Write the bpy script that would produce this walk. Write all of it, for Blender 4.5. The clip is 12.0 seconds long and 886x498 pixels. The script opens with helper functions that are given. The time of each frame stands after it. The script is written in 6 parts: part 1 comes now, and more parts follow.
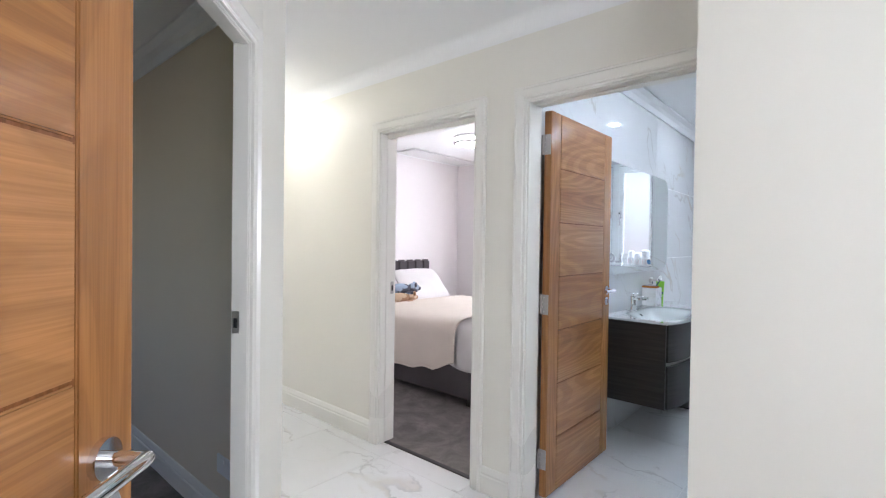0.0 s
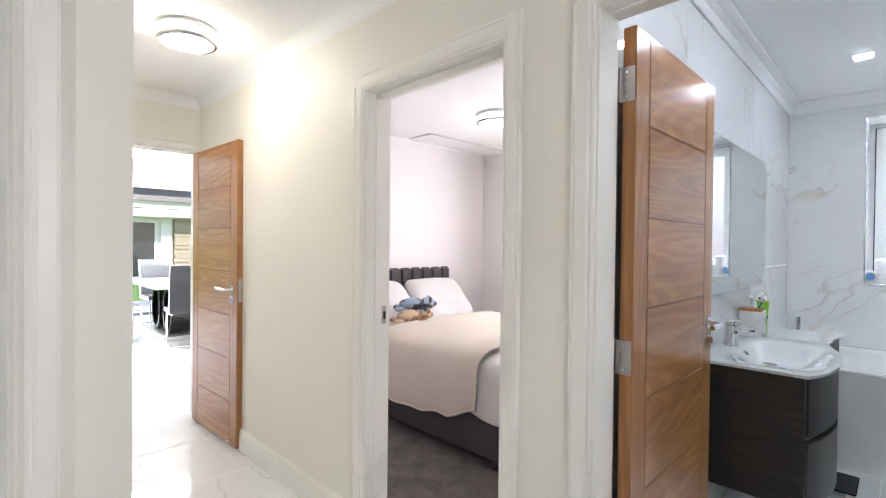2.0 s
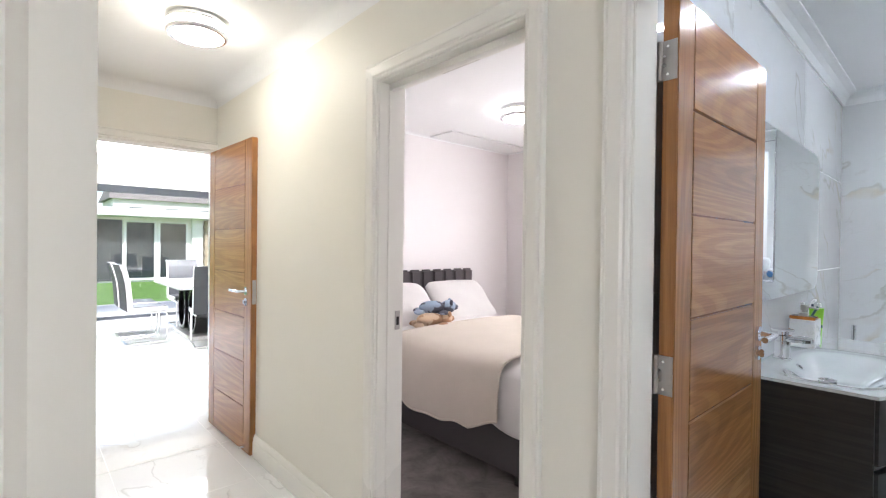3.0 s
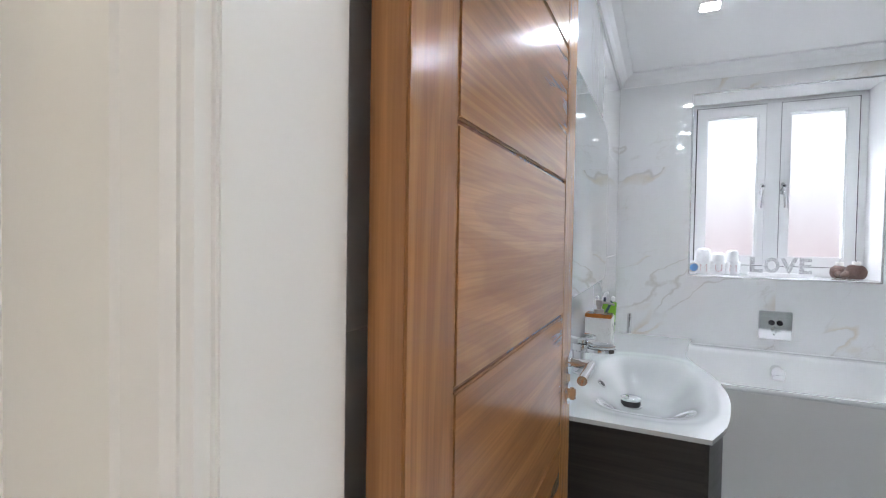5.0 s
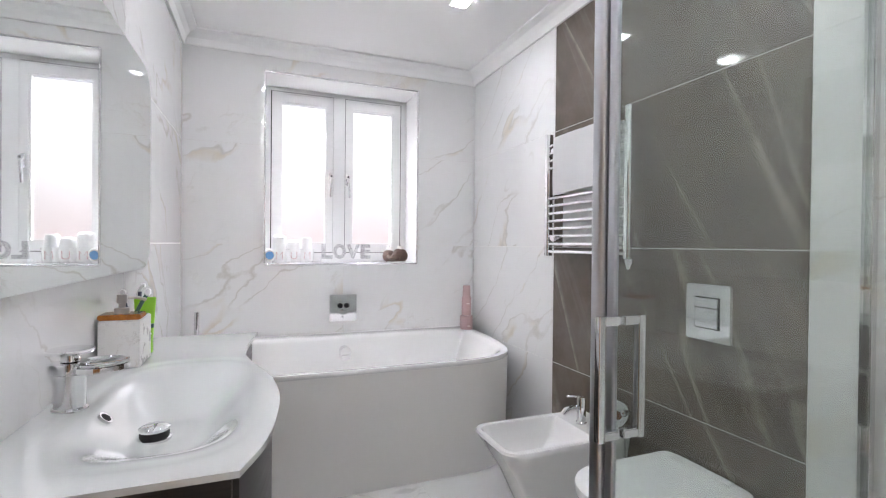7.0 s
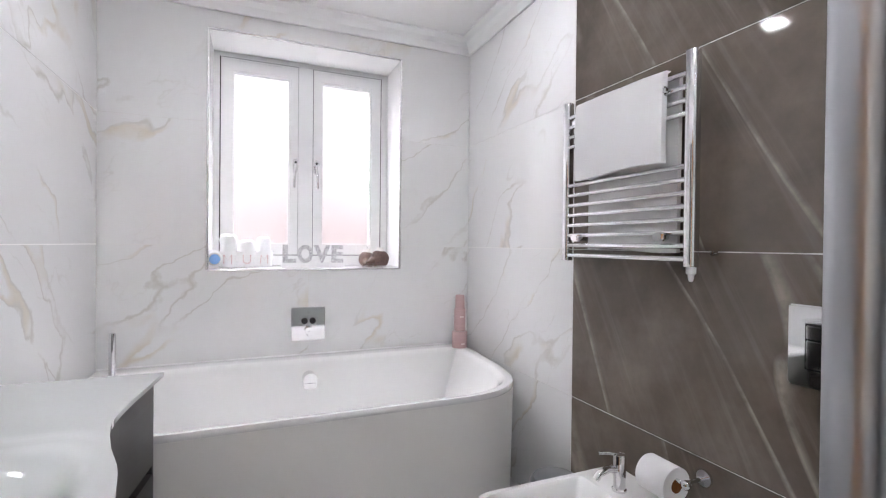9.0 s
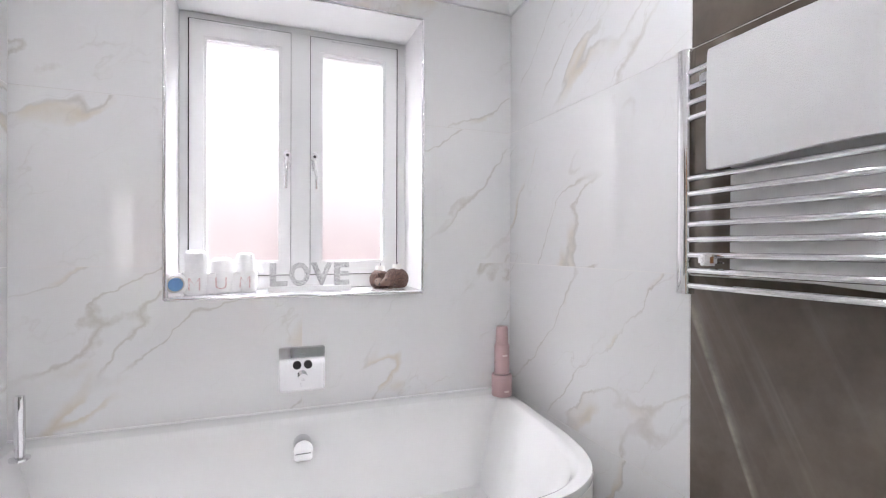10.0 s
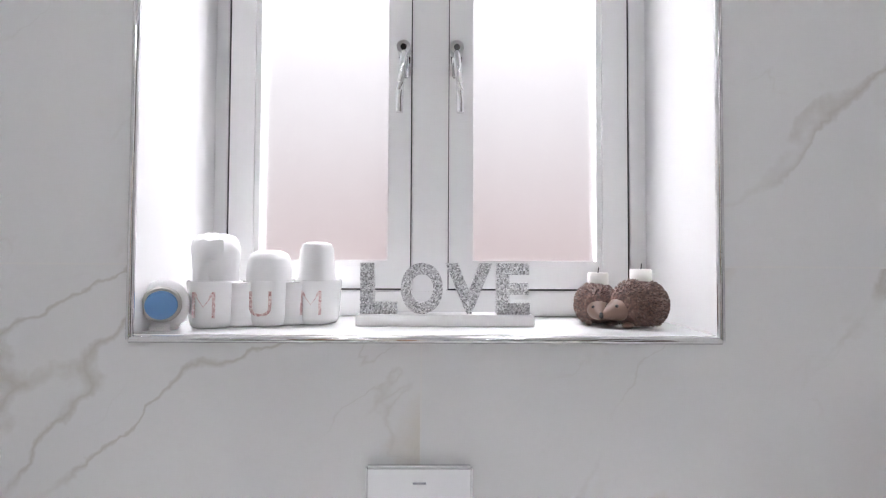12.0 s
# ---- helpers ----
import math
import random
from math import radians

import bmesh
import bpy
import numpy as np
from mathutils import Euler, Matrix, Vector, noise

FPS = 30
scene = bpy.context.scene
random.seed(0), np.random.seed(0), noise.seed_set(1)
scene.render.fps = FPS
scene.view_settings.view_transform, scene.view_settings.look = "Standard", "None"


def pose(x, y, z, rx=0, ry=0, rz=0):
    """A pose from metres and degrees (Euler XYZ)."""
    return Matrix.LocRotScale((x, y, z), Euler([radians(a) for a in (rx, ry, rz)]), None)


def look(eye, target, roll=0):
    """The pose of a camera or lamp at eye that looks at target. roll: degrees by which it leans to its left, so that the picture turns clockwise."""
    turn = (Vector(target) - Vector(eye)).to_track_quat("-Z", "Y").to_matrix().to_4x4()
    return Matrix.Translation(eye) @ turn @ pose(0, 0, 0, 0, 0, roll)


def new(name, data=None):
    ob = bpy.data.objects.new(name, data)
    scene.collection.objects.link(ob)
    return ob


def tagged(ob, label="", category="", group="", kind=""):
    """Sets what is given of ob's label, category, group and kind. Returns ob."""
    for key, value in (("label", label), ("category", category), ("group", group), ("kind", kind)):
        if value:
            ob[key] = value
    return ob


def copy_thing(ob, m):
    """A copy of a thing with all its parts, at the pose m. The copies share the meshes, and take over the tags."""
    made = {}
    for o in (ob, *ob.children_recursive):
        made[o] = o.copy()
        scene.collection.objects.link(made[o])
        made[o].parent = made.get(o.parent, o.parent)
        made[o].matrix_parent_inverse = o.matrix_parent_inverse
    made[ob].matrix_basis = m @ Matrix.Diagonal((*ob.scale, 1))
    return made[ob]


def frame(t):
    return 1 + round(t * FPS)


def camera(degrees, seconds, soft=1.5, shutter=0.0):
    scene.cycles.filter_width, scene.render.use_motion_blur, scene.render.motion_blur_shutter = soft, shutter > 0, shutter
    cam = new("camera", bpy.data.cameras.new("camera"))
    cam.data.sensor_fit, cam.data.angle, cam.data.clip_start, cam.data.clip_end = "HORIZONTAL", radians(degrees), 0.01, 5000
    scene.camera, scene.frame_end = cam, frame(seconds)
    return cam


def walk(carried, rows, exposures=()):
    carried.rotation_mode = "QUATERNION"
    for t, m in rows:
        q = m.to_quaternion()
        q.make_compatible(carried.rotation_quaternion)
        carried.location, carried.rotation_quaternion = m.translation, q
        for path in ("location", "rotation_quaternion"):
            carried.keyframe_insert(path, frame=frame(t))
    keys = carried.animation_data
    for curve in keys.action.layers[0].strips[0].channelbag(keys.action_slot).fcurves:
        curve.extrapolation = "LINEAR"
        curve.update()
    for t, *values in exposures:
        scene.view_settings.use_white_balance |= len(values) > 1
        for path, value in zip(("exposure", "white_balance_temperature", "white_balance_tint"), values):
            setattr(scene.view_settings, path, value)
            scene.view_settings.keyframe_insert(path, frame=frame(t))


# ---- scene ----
cam = camera(87.0, 12.0, soft=1.2)
PATH = [
    (0, (0.04, -0.139, 1.304), (-1.276, 1.367, 1.277), 0.8),
    (0.5, (-0.104, 0.094, 1.314), (-1.412, 1.607, 1.286), 0.6),
    (1, (-0.279, 0.306, 1.316), (-1.59, 1.816, 1.291), 0.7),
    (1.5, (-0.449, 0.493, 1.321), (-1.784, 1.982, 1.296), 0.6),
    (2, (-0.542, 0.622, 1.329), (-1.946, 2.045, 1.308), 0.6),
    (2.5, (-0.582, 0.695, 1.33), (-2.051, 2.052, 1.313), 0.6),
    (2.7, (-0.592, 0.715, 1.326), (-2.076, 2.056, 1.311), 0.7),
    (4.3, (-0.85, 1.234, 1.332), (-2.128, 2.773, 1.287), 0.6),
    (4.5, (-0.868, 1.358, 1.322), (-2.049, 2.971, 1.28), 0.7),
    (4.8, (-0.905, 1.544, 1.301), (-1.908, 3.273, 1.263), 0.7),
    (5, (-0.915, 1.656, 1.295), (-1.765, 3.466, 1.248), 0.9),
    (5.5, (-0.868, 1.898, 1.255), (-1.286, 3.854, 1.221), 0.9),
    (6, (-0.801, 2.028, 1.225), (-0.7, 4.025, 1.198), 1.0),
    (6.5, (-0.763, 2.072, 1.205), (-0.195, 3.989, 1.185), 0.9),
    (7, (-0.767, 2.087, 1.2), (-0.041, 3.95, 1.183), 0.6),
    (8.8, (-0.564, 2.504, 1.197), (0.195, 4.355, 1.182), 0.6),
    (9, (-0.55, 2.621, 1.207), (0.216, 4.468, 1.19), 0.6),
    (9.5, (-0.459, 2.924, 1.246), (0.3, 4.774, 1.223), 0.5),
    (10, (-0.38, 3.26, 1.269), (0.319, 5.134, 1.261), 0.2),
    (10.5, (-0.323, 3.612, 1.276), (0.243, 5.53, 1.274), 0.2),
    (11, (-0.272, 3.944, 1.261), (0.124, 5.905, 1.292), 0.2),
    (11.5, (-0.237, 4.243, 1.251), (-0.05, 6.234, 1.288), 0.4),
    (12, (-0.222, 4.455, 1.201), (-0.201, 6.454, 1.257), 0.3),
]
EXPOSURES = [(0.0, 0.88, 5850, 12), (0.5, 0.84, 5850, 12), (1.2, 0.86, 5950, 13), (2.0, 0.86, 6200, 13), (2.7, 0.82, 6200, 12), (4.6, 0.72, 6250, 12), (5.3, 0.88, 6550, 16), (6.2, 1.02, 6800, 18), (9.0, 0.95, 6900, 20), (11.0, 0.86, 6900, 20), (12.0, 0.46, 6900, 19)]
walk(cam, [(t, look(eye, target, roll)) for t, eye, target, roll in PATH], EXPOSURES)

# ---- light ----
world = bpy.data.worlds.new("sky")
scene.world = world
world.use_nodes = True
wn = world.node_tree
sky = wn.nodes.new("ShaderNodeTexSky")
sky.sky_type, sky.sun_disc = "NISHITA", False
sky.sun_elevation, sky.sun_rotation = radians(49), radians(107)
wn.links.new(sky.outputs["Color"], wn.nodes["Background"].inputs["Color"])
wn.nodes["Background"].inputs["Strength"].default_value = 0.15
sun = new("sun", bpy.data.lights.new("sun", "SUN"))
sun.data.energy, sun.data.angle, sun.data.color = 4.8, radians(0.6), (1.0, 0.95, 0.87)
sun.matrix_world = look((0, -3, 12), (-10, 0, 0))

# LOBBY and EAST glows shine through openings added out of view
WINDOW_GLOW, BED_WINDOW_GLOW, LOBBY_GLOW, EAST_GLOW = 0.48, 6.5, 1.3, 4.2
SPOT_GLOW, HALL_LAMP_GLOW, BED_LAMP_GLOW = 120.0, 25.0, 10.0
SKYLIGHT_POWER = 300.0
# added area lamp, shining steeply through the bathroom window to brighten sill and reveals
skylight = new("window_sky_light", bpy.data.lights.new("window_sky_light", "AREA"))
skylight.data.shape, skylight.data.size, skylight.data.size_y = "RECTANGLE", 1.5, 0.6
skylight.data.energy, skylight.data.color = 105.0, (0.86, 0.93, 1.0)
skylight.matrix_world = look((-0.24, 5.98, 2.80), (-0.24, 5.30, 1.20))

# ---- materials ----
def material(name, rough=0.5, metal=0.0, color=(0.8, 0.8, 0.8), **more):
    m = bpy.data.materials.new(name)
    m.use_nodes = True
    b = m.node_tree.nodes["Principled BSDF"]
    b.inputs["Base Color"].default_value = (*color, 1)
    b.inputs["Roughness"].default_value, b.inputs["Metallic"].default_value = rough, metal
    for k, v in more.items():
        b.inputs[k.replace("_", " ")].default_value = v
    return m


class Nodes:
    """Short hand for building a node tree."""

    def __init__(self, m):
        self.t = m.node_tree
        self.b = self.t.nodes["Principled BSDF"]

    def add(self, kind, **sets):
        n = self.t.nodes.new("ShaderNode" + kind)
        for k, v in sets.items():
            if k == "operation":
                n.operation = v
            elif k == "blend_type":
                n.blend_type = v
            else:
                n.inputs[k.replace("_", " ")].default_value = v
        return n

    def link(self, a, b):
        self.t.links.new(a, b)

    def coords(self, scale=(1, 1, 1), turn=(0, 0, 0), vary=0.0):
        c = self.add("TexCoord")
        mp = self.add("Mapping")
        mp.inputs["Scale"].default_value = scale
        mp.inputs["Rotation"].default_value = [radians(a) for a in turn]
        self.link(c.outputs["Object"], mp.inputs["Vector"])
        if vary:
            oi = self.add("ObjectInfo")
            mul = self.add("Math", operation="MULTIPLY")
            mul.inputs[1].default_value = vary
            self.link(oi.outputs["Random"], mul.inputs[0])
            self.link(mul.outputs[0], mp.inputs["Location"])
        return mp.outputs["Vector"]

    def noise(self, vec, scale, detail=3.0, rough=0.5, distort=0.0):
        n = self.add("TexNoise", Scale=scale, Detail=detail, Roughness=rough, Distortion=distort)
        self.link(vec, n.inputs["Vector"])
        return n.outputs["Fac"]

    def ramp(self, fac, stops):
        r = self.add("ValToRGB")
        e = r.color_ramp.elements
        while len(e) < len(stops):
            e.new(0.5)
        for el, (p, c) in zip(e, stops):
            el.position = p
            el.color = (*c, 1) if len(c) == 3 else c
        self.link(fac, r.inputs["Fac"])
        return r.outputs["Color"]

    def mix(self, fac, a, b, how="MIX"):
        n = self.add("MixRGB", blend_type=how)
        for sock, v in zip(n.inputs, (fac, a, b)):
            if isinstance(v, (int, float)):
                sock.default_value = v
            elif isinstance(v, tuple):
                sock.default_value = (*v, 1)
            else:
                self.link(v, sock)
        return n.outputs["Color"]

    def bump(self, height, strength=0.1, distance=0.01):
        n = self.add("Bump", Strength=strength, Distance=distance)
        self.link(height, n.inputs["Height"])
        self.link(n.outputs["Normal"], self.b.inputs["Normal"])

    def color(self, c):
        self.link(c, self.b.inputs["Base Color"])

    def rough(self, fac, lo, hi):
        n = self.add("MapRange")
        n.inputs["To Min"].default_value, n.inputs["To Max"].default_value = lo, hi
        self.link(fac, n.inputs["Value"])
        self.link(n.outputs[0], self.b.inputs["Roughness"])


G = lambda v: (v, v, v)


def paint(name, color, rough=0.55, wobble=0.04):
    m = material(name, rough, color=color)
    n = Nodes(m)
    v = n.coords()
    big = n.noise(v, 1.3, 2)
    fine = n.noise(v, 180, 2)
    lo = tuple(c * (1 - wobble) for c in color)
    n.color(n.mix(big, lo, color))
    n.rough(big, rough - 0.06, rough + 0.08)
    n.bump(fine, 0.05, 0.002)
    return m


def marble(name, base, grey, gold, turn, rough=0.03, scale=1.0, vary=40.0, stretch=(0.55, 0.55, 1.9)):
    """Polished veined porcelain: thin grey threads, and broad pale gold patches beside some of them."""
    m = material(name, rough, Coat_Weight=0.6, Coat_Roughness=0.015)
    n = Nodes(m)
    v = n.coords((1, 1, 1), (0, 0, 0), vary)
    warp = n.add("TexNoise", Scale=2.0 * scale, Detail=6.0, Roughness=0.58)
    n.link(v, warp.inputs["Vector"])
    sub = n.add("VectorMath", operation="SUBTRACT")
    n.link(warp.outputs["Color"], sub.inputs[0])
    sub.inputs[1].default_value = (0.5, 0.5, 0.5)
    mul = n.add("VectorMath", operation="SCALE")
    n.link(sub.outputs[0], mul.inputs[0])
    mul.inputs["Scale"].default_value = 0.30
    add = n.add("VectorMath", operation="ADD")
    n.link(v, add.inputs[0])
    n.link(mul.outputs[0], add.inputs[1])
    mp = n.add("Mapping")
    mp.inputs["Rotation"].default_value = [radians(a) for a in turn]
    n.link(add.outputs[0], mp.inputs["Vector"])
    st = n.add("Mapping")
    st.inputs["Scale"].default_value = stretch
    n.link(mp.outputs["Vector"], st.inputs["Vector"])
    w = st.outputs["Vector"]
    vein = n.noise(w, 1.45 * scale, 2.5, 0.45)
    line = n.ramp(vein, [(0.4935, G(0)), (0.4985, G(0.72)), (0.5015, G(0.55)), (0.507, G(0))])
    gate = n.ramp(n.noise(v, 2.3 * scale, 2.0), [(0.40, G(0)), (0.56, G(1))])
    thread = n.mix(1.0, line, gate, "MULTIPLY")
    broad = n.ramp(vein, [(0.499, G(0)), (0.506, G(0.75)), (0.522, G(0.35)), (0.533, G(0))])
    gate2 = n.ramp(n.noise(v, 1.7 * scale, 3.0, 0.6, 0.4), [(0.56, G(0)), (0.66, G(1))])
    patch = n.mix(1.0, broad, gate2, "MULTIPLY")
    fine_v = n.noise(w, 2.7 * scale, 3.0, 0.5)
    fine = n.ramp(fine_v, [(0.494, G(0)), (0.50, G(0.3)), (0.506, G(0))])
    fine = n.mix(1.0, fine, n.ramp(n.noise(v, 3.1 * scale, 2.0), [(0.5, G(0)), (0.63, G(1))]), "MULTIPLY")
    cloud = n.noise(v, 3.0 * scale, 4.0, 0.6)
    c = n.mix(cloud, tuple(x * 0.94 for x in base), base)
    c = n.mix(patch, c, gold)
    c = n.mix(fine, c, grey)
    c = n.mix(thread, c, grey)
    n.color(c)
    n.rough(cloud, rough * 0.8, rough * 1.5)
    return m


def stone(name):
    """Glossy taupe tile with slanting pale streaks."""
    m = material(name, 0.12)
    n = Nodes(m)
    v = n.coords((1, 1, 1), (0, 0, 0), 25.0)
    mp = n.add("Mapping")
    mp.inputs["Rotation"].default_value = (radians(28), 0, 0)
    n.link(v, mp.inputs["Vector"])
    st = n.add("Mapping")
    st.inputs["Scale"].default_value = (1, 5.0, 0.6)
    n.link(mp.outputs["Vector"], st.inputs["Vector"])
    w = st.outputs["Vector"]
    band = n.ramp(n.noise(w, 0.55, 2, 0.5, 0.2), [(0.50, G(0)), (0.56, G(1)), (0.60, G(0.5)), (0.68, G(0))])
    line_st = n.add("Mapping")
    line_st.inputs["Scale"].default_value = (1, 9.0, 0.35)
    n.link(mp.outputs["Vector"], line_st.inputs["Vector"])
    lines = n.ramp(n.noise(line_st.outputs["Vector"], 4.5, 3, 0.6, 0.15), [(0.46, G(0.03)), (0.58, G(0.12)), (0.70, G(0.24))])
    edge = n.ramp(n.noise(w, 0.42, 2, 0.5, 0.3), [(0.485, G(0)), (0.497, G(0.55)), (0.502, G(0.9)), (0.507, G(0))])
    cloud = n.noise(v, 2.1, 5, 0.62)
    mottle = n.noise(v, 11, 4, 0.65)
    c = n.ramp(cloud, [(0.30, (0.086, 0.069, 0.056)), (0.52, (0.125, 0.102, 0.083)), (0.72, (0.178, 0.148, 0.122))])
    c = n.mix(0.35, c, n.ramp(mottle, [(0.35, G(0.72)), (0.65, G(1.2))]), "MULTIPLY")
    c = n.mix(n.mix(1.0, band, lines, "MULTIPLY"), c, (0.36, 0.325, 0.285))
    c = n.mix(n.mix(1.0, edge, n.ramp(mottle, [(0.35, G(0.2)), (0.6, G(0.8))]), "MULTIPLY"), c, (0.40, 0.36, 0.31))
    n.color(c)
    n.rough(cloud, 0.045, 0.085)
    return m


def oak(name, along, tint=(1, 1, 1)):
    """Lacquered oak veneer; along: the axis of the grain."""
    m = material(name, 0.2)
    n = Nodes(m)
    k = "xyz".index(along)

    def grain(across, length, vary):
        sc = [across] * 3
        sc[k] = length
        return n.coords(tuple(sc), (0, 0, 0), vary)
    growth = n.noise(grain(4.2, 0.42, 30.0), 1.0, 1.0, 0.3, 0.2)
    wv = n.add("Math", operation="MULTIPLY")
    wv.inputs[1].default_value = 150.0
    n.link(growth, wv.inputs[0])
    sn = n.add("Math", operation="SINE")
    n.link(wv.outputs[0], sn.inputs[0])
    streak = n.noise(grain(38.0, 0.9, 17.0), 1.0, 3, 0.6, 0.1)
    pores = n.noise(grain(260.0, 6.0, 9.0), 1.0, 2, 0.6)
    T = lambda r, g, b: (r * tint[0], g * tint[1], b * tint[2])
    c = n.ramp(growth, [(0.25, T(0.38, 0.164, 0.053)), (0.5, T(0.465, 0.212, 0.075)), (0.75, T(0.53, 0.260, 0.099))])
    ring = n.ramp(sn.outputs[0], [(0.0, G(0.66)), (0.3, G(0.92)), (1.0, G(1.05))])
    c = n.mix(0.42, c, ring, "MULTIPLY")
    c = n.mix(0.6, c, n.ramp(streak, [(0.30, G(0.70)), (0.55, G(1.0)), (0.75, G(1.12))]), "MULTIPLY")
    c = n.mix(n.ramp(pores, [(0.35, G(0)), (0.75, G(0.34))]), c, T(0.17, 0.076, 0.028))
    n.color(c)
    n.rough(growth, 0.17, 0.25)
    n.bump(pores, 0.06, 0.0008)
    return m


def fabric(name, color, scale=900.0, rough=0.9, fold=0.0):
    m = material(name, rough, color=color)
    n = Nodes(m)
    v = n.coords()
    weave = n.noise(v, scale, 2)
    big = n.noise(v, 5.0, 3)
    n.color(n.mix(big, tuple(c * 0.9 for c in color), color))
    if fold:
        add = n.add("Math", operation="ADD")
        n.link(weave, add.inputs[0])
        f = n.noise(v, 7.0, 3, 0.5, 0.6)
        k = n.add("Math", operation="MULTIPLY")
        k.inputs[1].default_value = fold
        n.link(f, k.inputs[0])
        n.link(k.outputs[0], add.inputs[1])
        n.bump(add.outputs[0], 0.5, 0.01)
    else:
        n.bump(weave, 0.25, 0.002)
    return m


def carpet(name, dark, light):
    m = material(name, 0.95)
    n = Nodes(m)
    v = n.coords()
    tread = n.noise(v, 6.0, 5, 0.7, 0.8)
    pile = n.noise(v, 420.0, 2, 0.7)
    c = n.ramp(tread, [(0.35, dark), (0.65, light)])
    c = n.mix(0.5, c, n.ramp(pile, [(0.3, G(0.6)), (0.7, G(1.2))]), "MULTIPLY")
    n.color(c)
    n.bump(pile, 0.8, 0.006)
    return m


def dark_wood(name):
    m = material(name, 0.42)
    n = Nodes(m)
    v = n.coords((3, 3, 90), (0, 0, 0), 5.0)
    g = n.noise(v, 1.0, 4, 0.6, 0.3)
    n.color(n.ramp(g, [(0.3, (0.012, 0.010, 0.009)), (0.7, (0.035, 0.029, 0.026))]))
    n.rough(g, 0.32, 0.5)
    n.bump(g, 0.12, 0.001)
    return m


def glowing(name, color, strength):
    m = material(name, 0.6, color=(0.9, 0.9, 0.9))
    b = m.node_tree.nodes["Principled BSDF"]
    b.inputs["Emission Color"].default_value = (*color, 1)
    b.inputs["Emission Strength"].default_value = strength
    return m


def glass(name, tint, rough=0.0):
    m = material(name, rough, color=tint)
    b = m.node_tree.nodes["Principled BSDF"]
    b.inputs["Transmission Weight"].default_value = 1.0
    b.inputs["IOR"].default_value = 1.45
    return m


def thin_glass(name, tint):
    """A flat clear sheet: light goes straight through, and the gloss grows towards a grazing view."""
    m = bpy.data.materials.new(name)
    m.use_nodes = True
    t = m.node_tree
    t.nodes.remove(t.nodes["Principled BSDF"])
    clear, gloss = t.nodes.new("ShaderNodeBsdfTransparent"), t.nodes.new("ShaderNodeBsdfGlossy")
    facing, mixer = t.nodes.new("ShaderNodeLayerWeight"), t.nodes.new("ShaderNodeMixShader")
    power, scaled = t.nodes.new("ShaderNodeMath"), t.nodes.new("ShaderNodeMapRange")
    clear.inputs["Color"].default_value = (*tint, 1)
    gloss.inputs["Color"].default_value = (0.95, 0.97, 0.96, 1)
    gloss.inputs["Roughness"].default_value = 0.0
    facing.inputs["Blend"].default_value = 0.5
    power.operation = "POWER"
    power.inputs[1].default_value = 5.0
    scaled.inputs["To Min"].default_value, scaled.inputs["To Max"].default_value = 0.04, 0.85
    t.links.new(facing.outputs["Facing"], power.inputs[0])
    t.links.new(power.outputs[0], scaled.inputs["Value"])
    t.links.new(scaled.outputs[0], mixer.inputs[0])
    t.links.new(clear.outputs[0], mixer.inputs[1])
    t.links.new(gloss.outputs[0], mixer.inputs[2])
    t.links.new(mixer.outputs[0], t.nodes["Material Output"].inputs["Surface"])
    return m


def speckle(name, lo, hi, scale, rough, bump=0.4, metal=0.0):
    m = material(name, rough, metal)
    n = Nodes(m)
    vo = n.add("TexVoronoi", Scale=scale)
    n.link(n.coords(), vo.inputs["Vector"])
    n.color(n.mix(vo.outputs["Color"], lo, hi))
    n.bump(vo.outputs["Distance"], bump, 0.004)
    return m


WHITE_WALL = paint("wall paint cream white", (0.85, 0.825, 0.75), 0.5)
BED_WALL = paint("wall paint soft white", (0.80, 0.76, 0.755), 0.6)
GREY_WALL = paint("wall paint stone grey", (0.80, 0.70, 0.56), 0.6)
CEILING = paint("ceiling paint", (0.89, 0.89, 0.885), 0.7, 0.02)
TRIM = paint("satin white woodwork", (0.86, 0.84, 0.785), 0.28, 0.03)
PLASTER = paint("plain plaster", (0.7, 0.69, 0.67), 0.8)
WALL_TILE = marble("marble wall tile", (0.81, 0.81, 0.805), (0.53, 0.495, 0.44), (0.67, 0.59, 0.47), (0, 41, 0))
SIDE_TILE = marble("marble side wall tile", (0.81, 0.81, 0.805), (0.53, 0.495, 0.44), (0.67, 0.59, 0.47), (41, 0, 0))
FLOOR_TILE = marble("marble floor tile", (0.76, 0.76, 0.75), (0.44, 0.43, 0.42), (0.60, 0.56, 0.50), (40, 0, 30), 0.06, 1.1)
REVEAL = paint("white glazed lining", (0.83, 0.83, 0.83), 0.14, 0.02)
STONE_TILE = stone("taupe stone tile")
GROUT = paint("pale grout", (0.76, 0.75, 0.73), 0.9)
OAK_V, OAK_H = oak("oak upright grain", "z"), oak("oak level grain", "x")
OAK_DARK = oak("darker oak", "z", (0.55, 0.45, 0.4))
CHROME = material("chrome", 0.05, 1.0, (0.76, 0.76, 0.77))
STEEL = material("brushed steel", 0.28, 1.0, (0.48, 0.46, 0.44))
POST = material("grey anodised post", 0.34, 1.0, (0.50, 0.51, 0.54))
# black for real black parts, and for shade painted into holes and gaps
BLACK = material("black for parts and shaded gaps", 0.6, color=(0.01, 0.01, 0.01))
PVC = paint("white window plastic", (0.83, 0.83, 0.83), 0.22, 0.02)
GASKET = material("black rubber seal", 0.7, color=(0.008, 0.008, 0.008))
FROST = glass("frosted glass", (0.97, 0.97, 0.97), 0.4)
CLEAR = thin_glass("clear shower glass", (0.925, 0.948, 0.935))
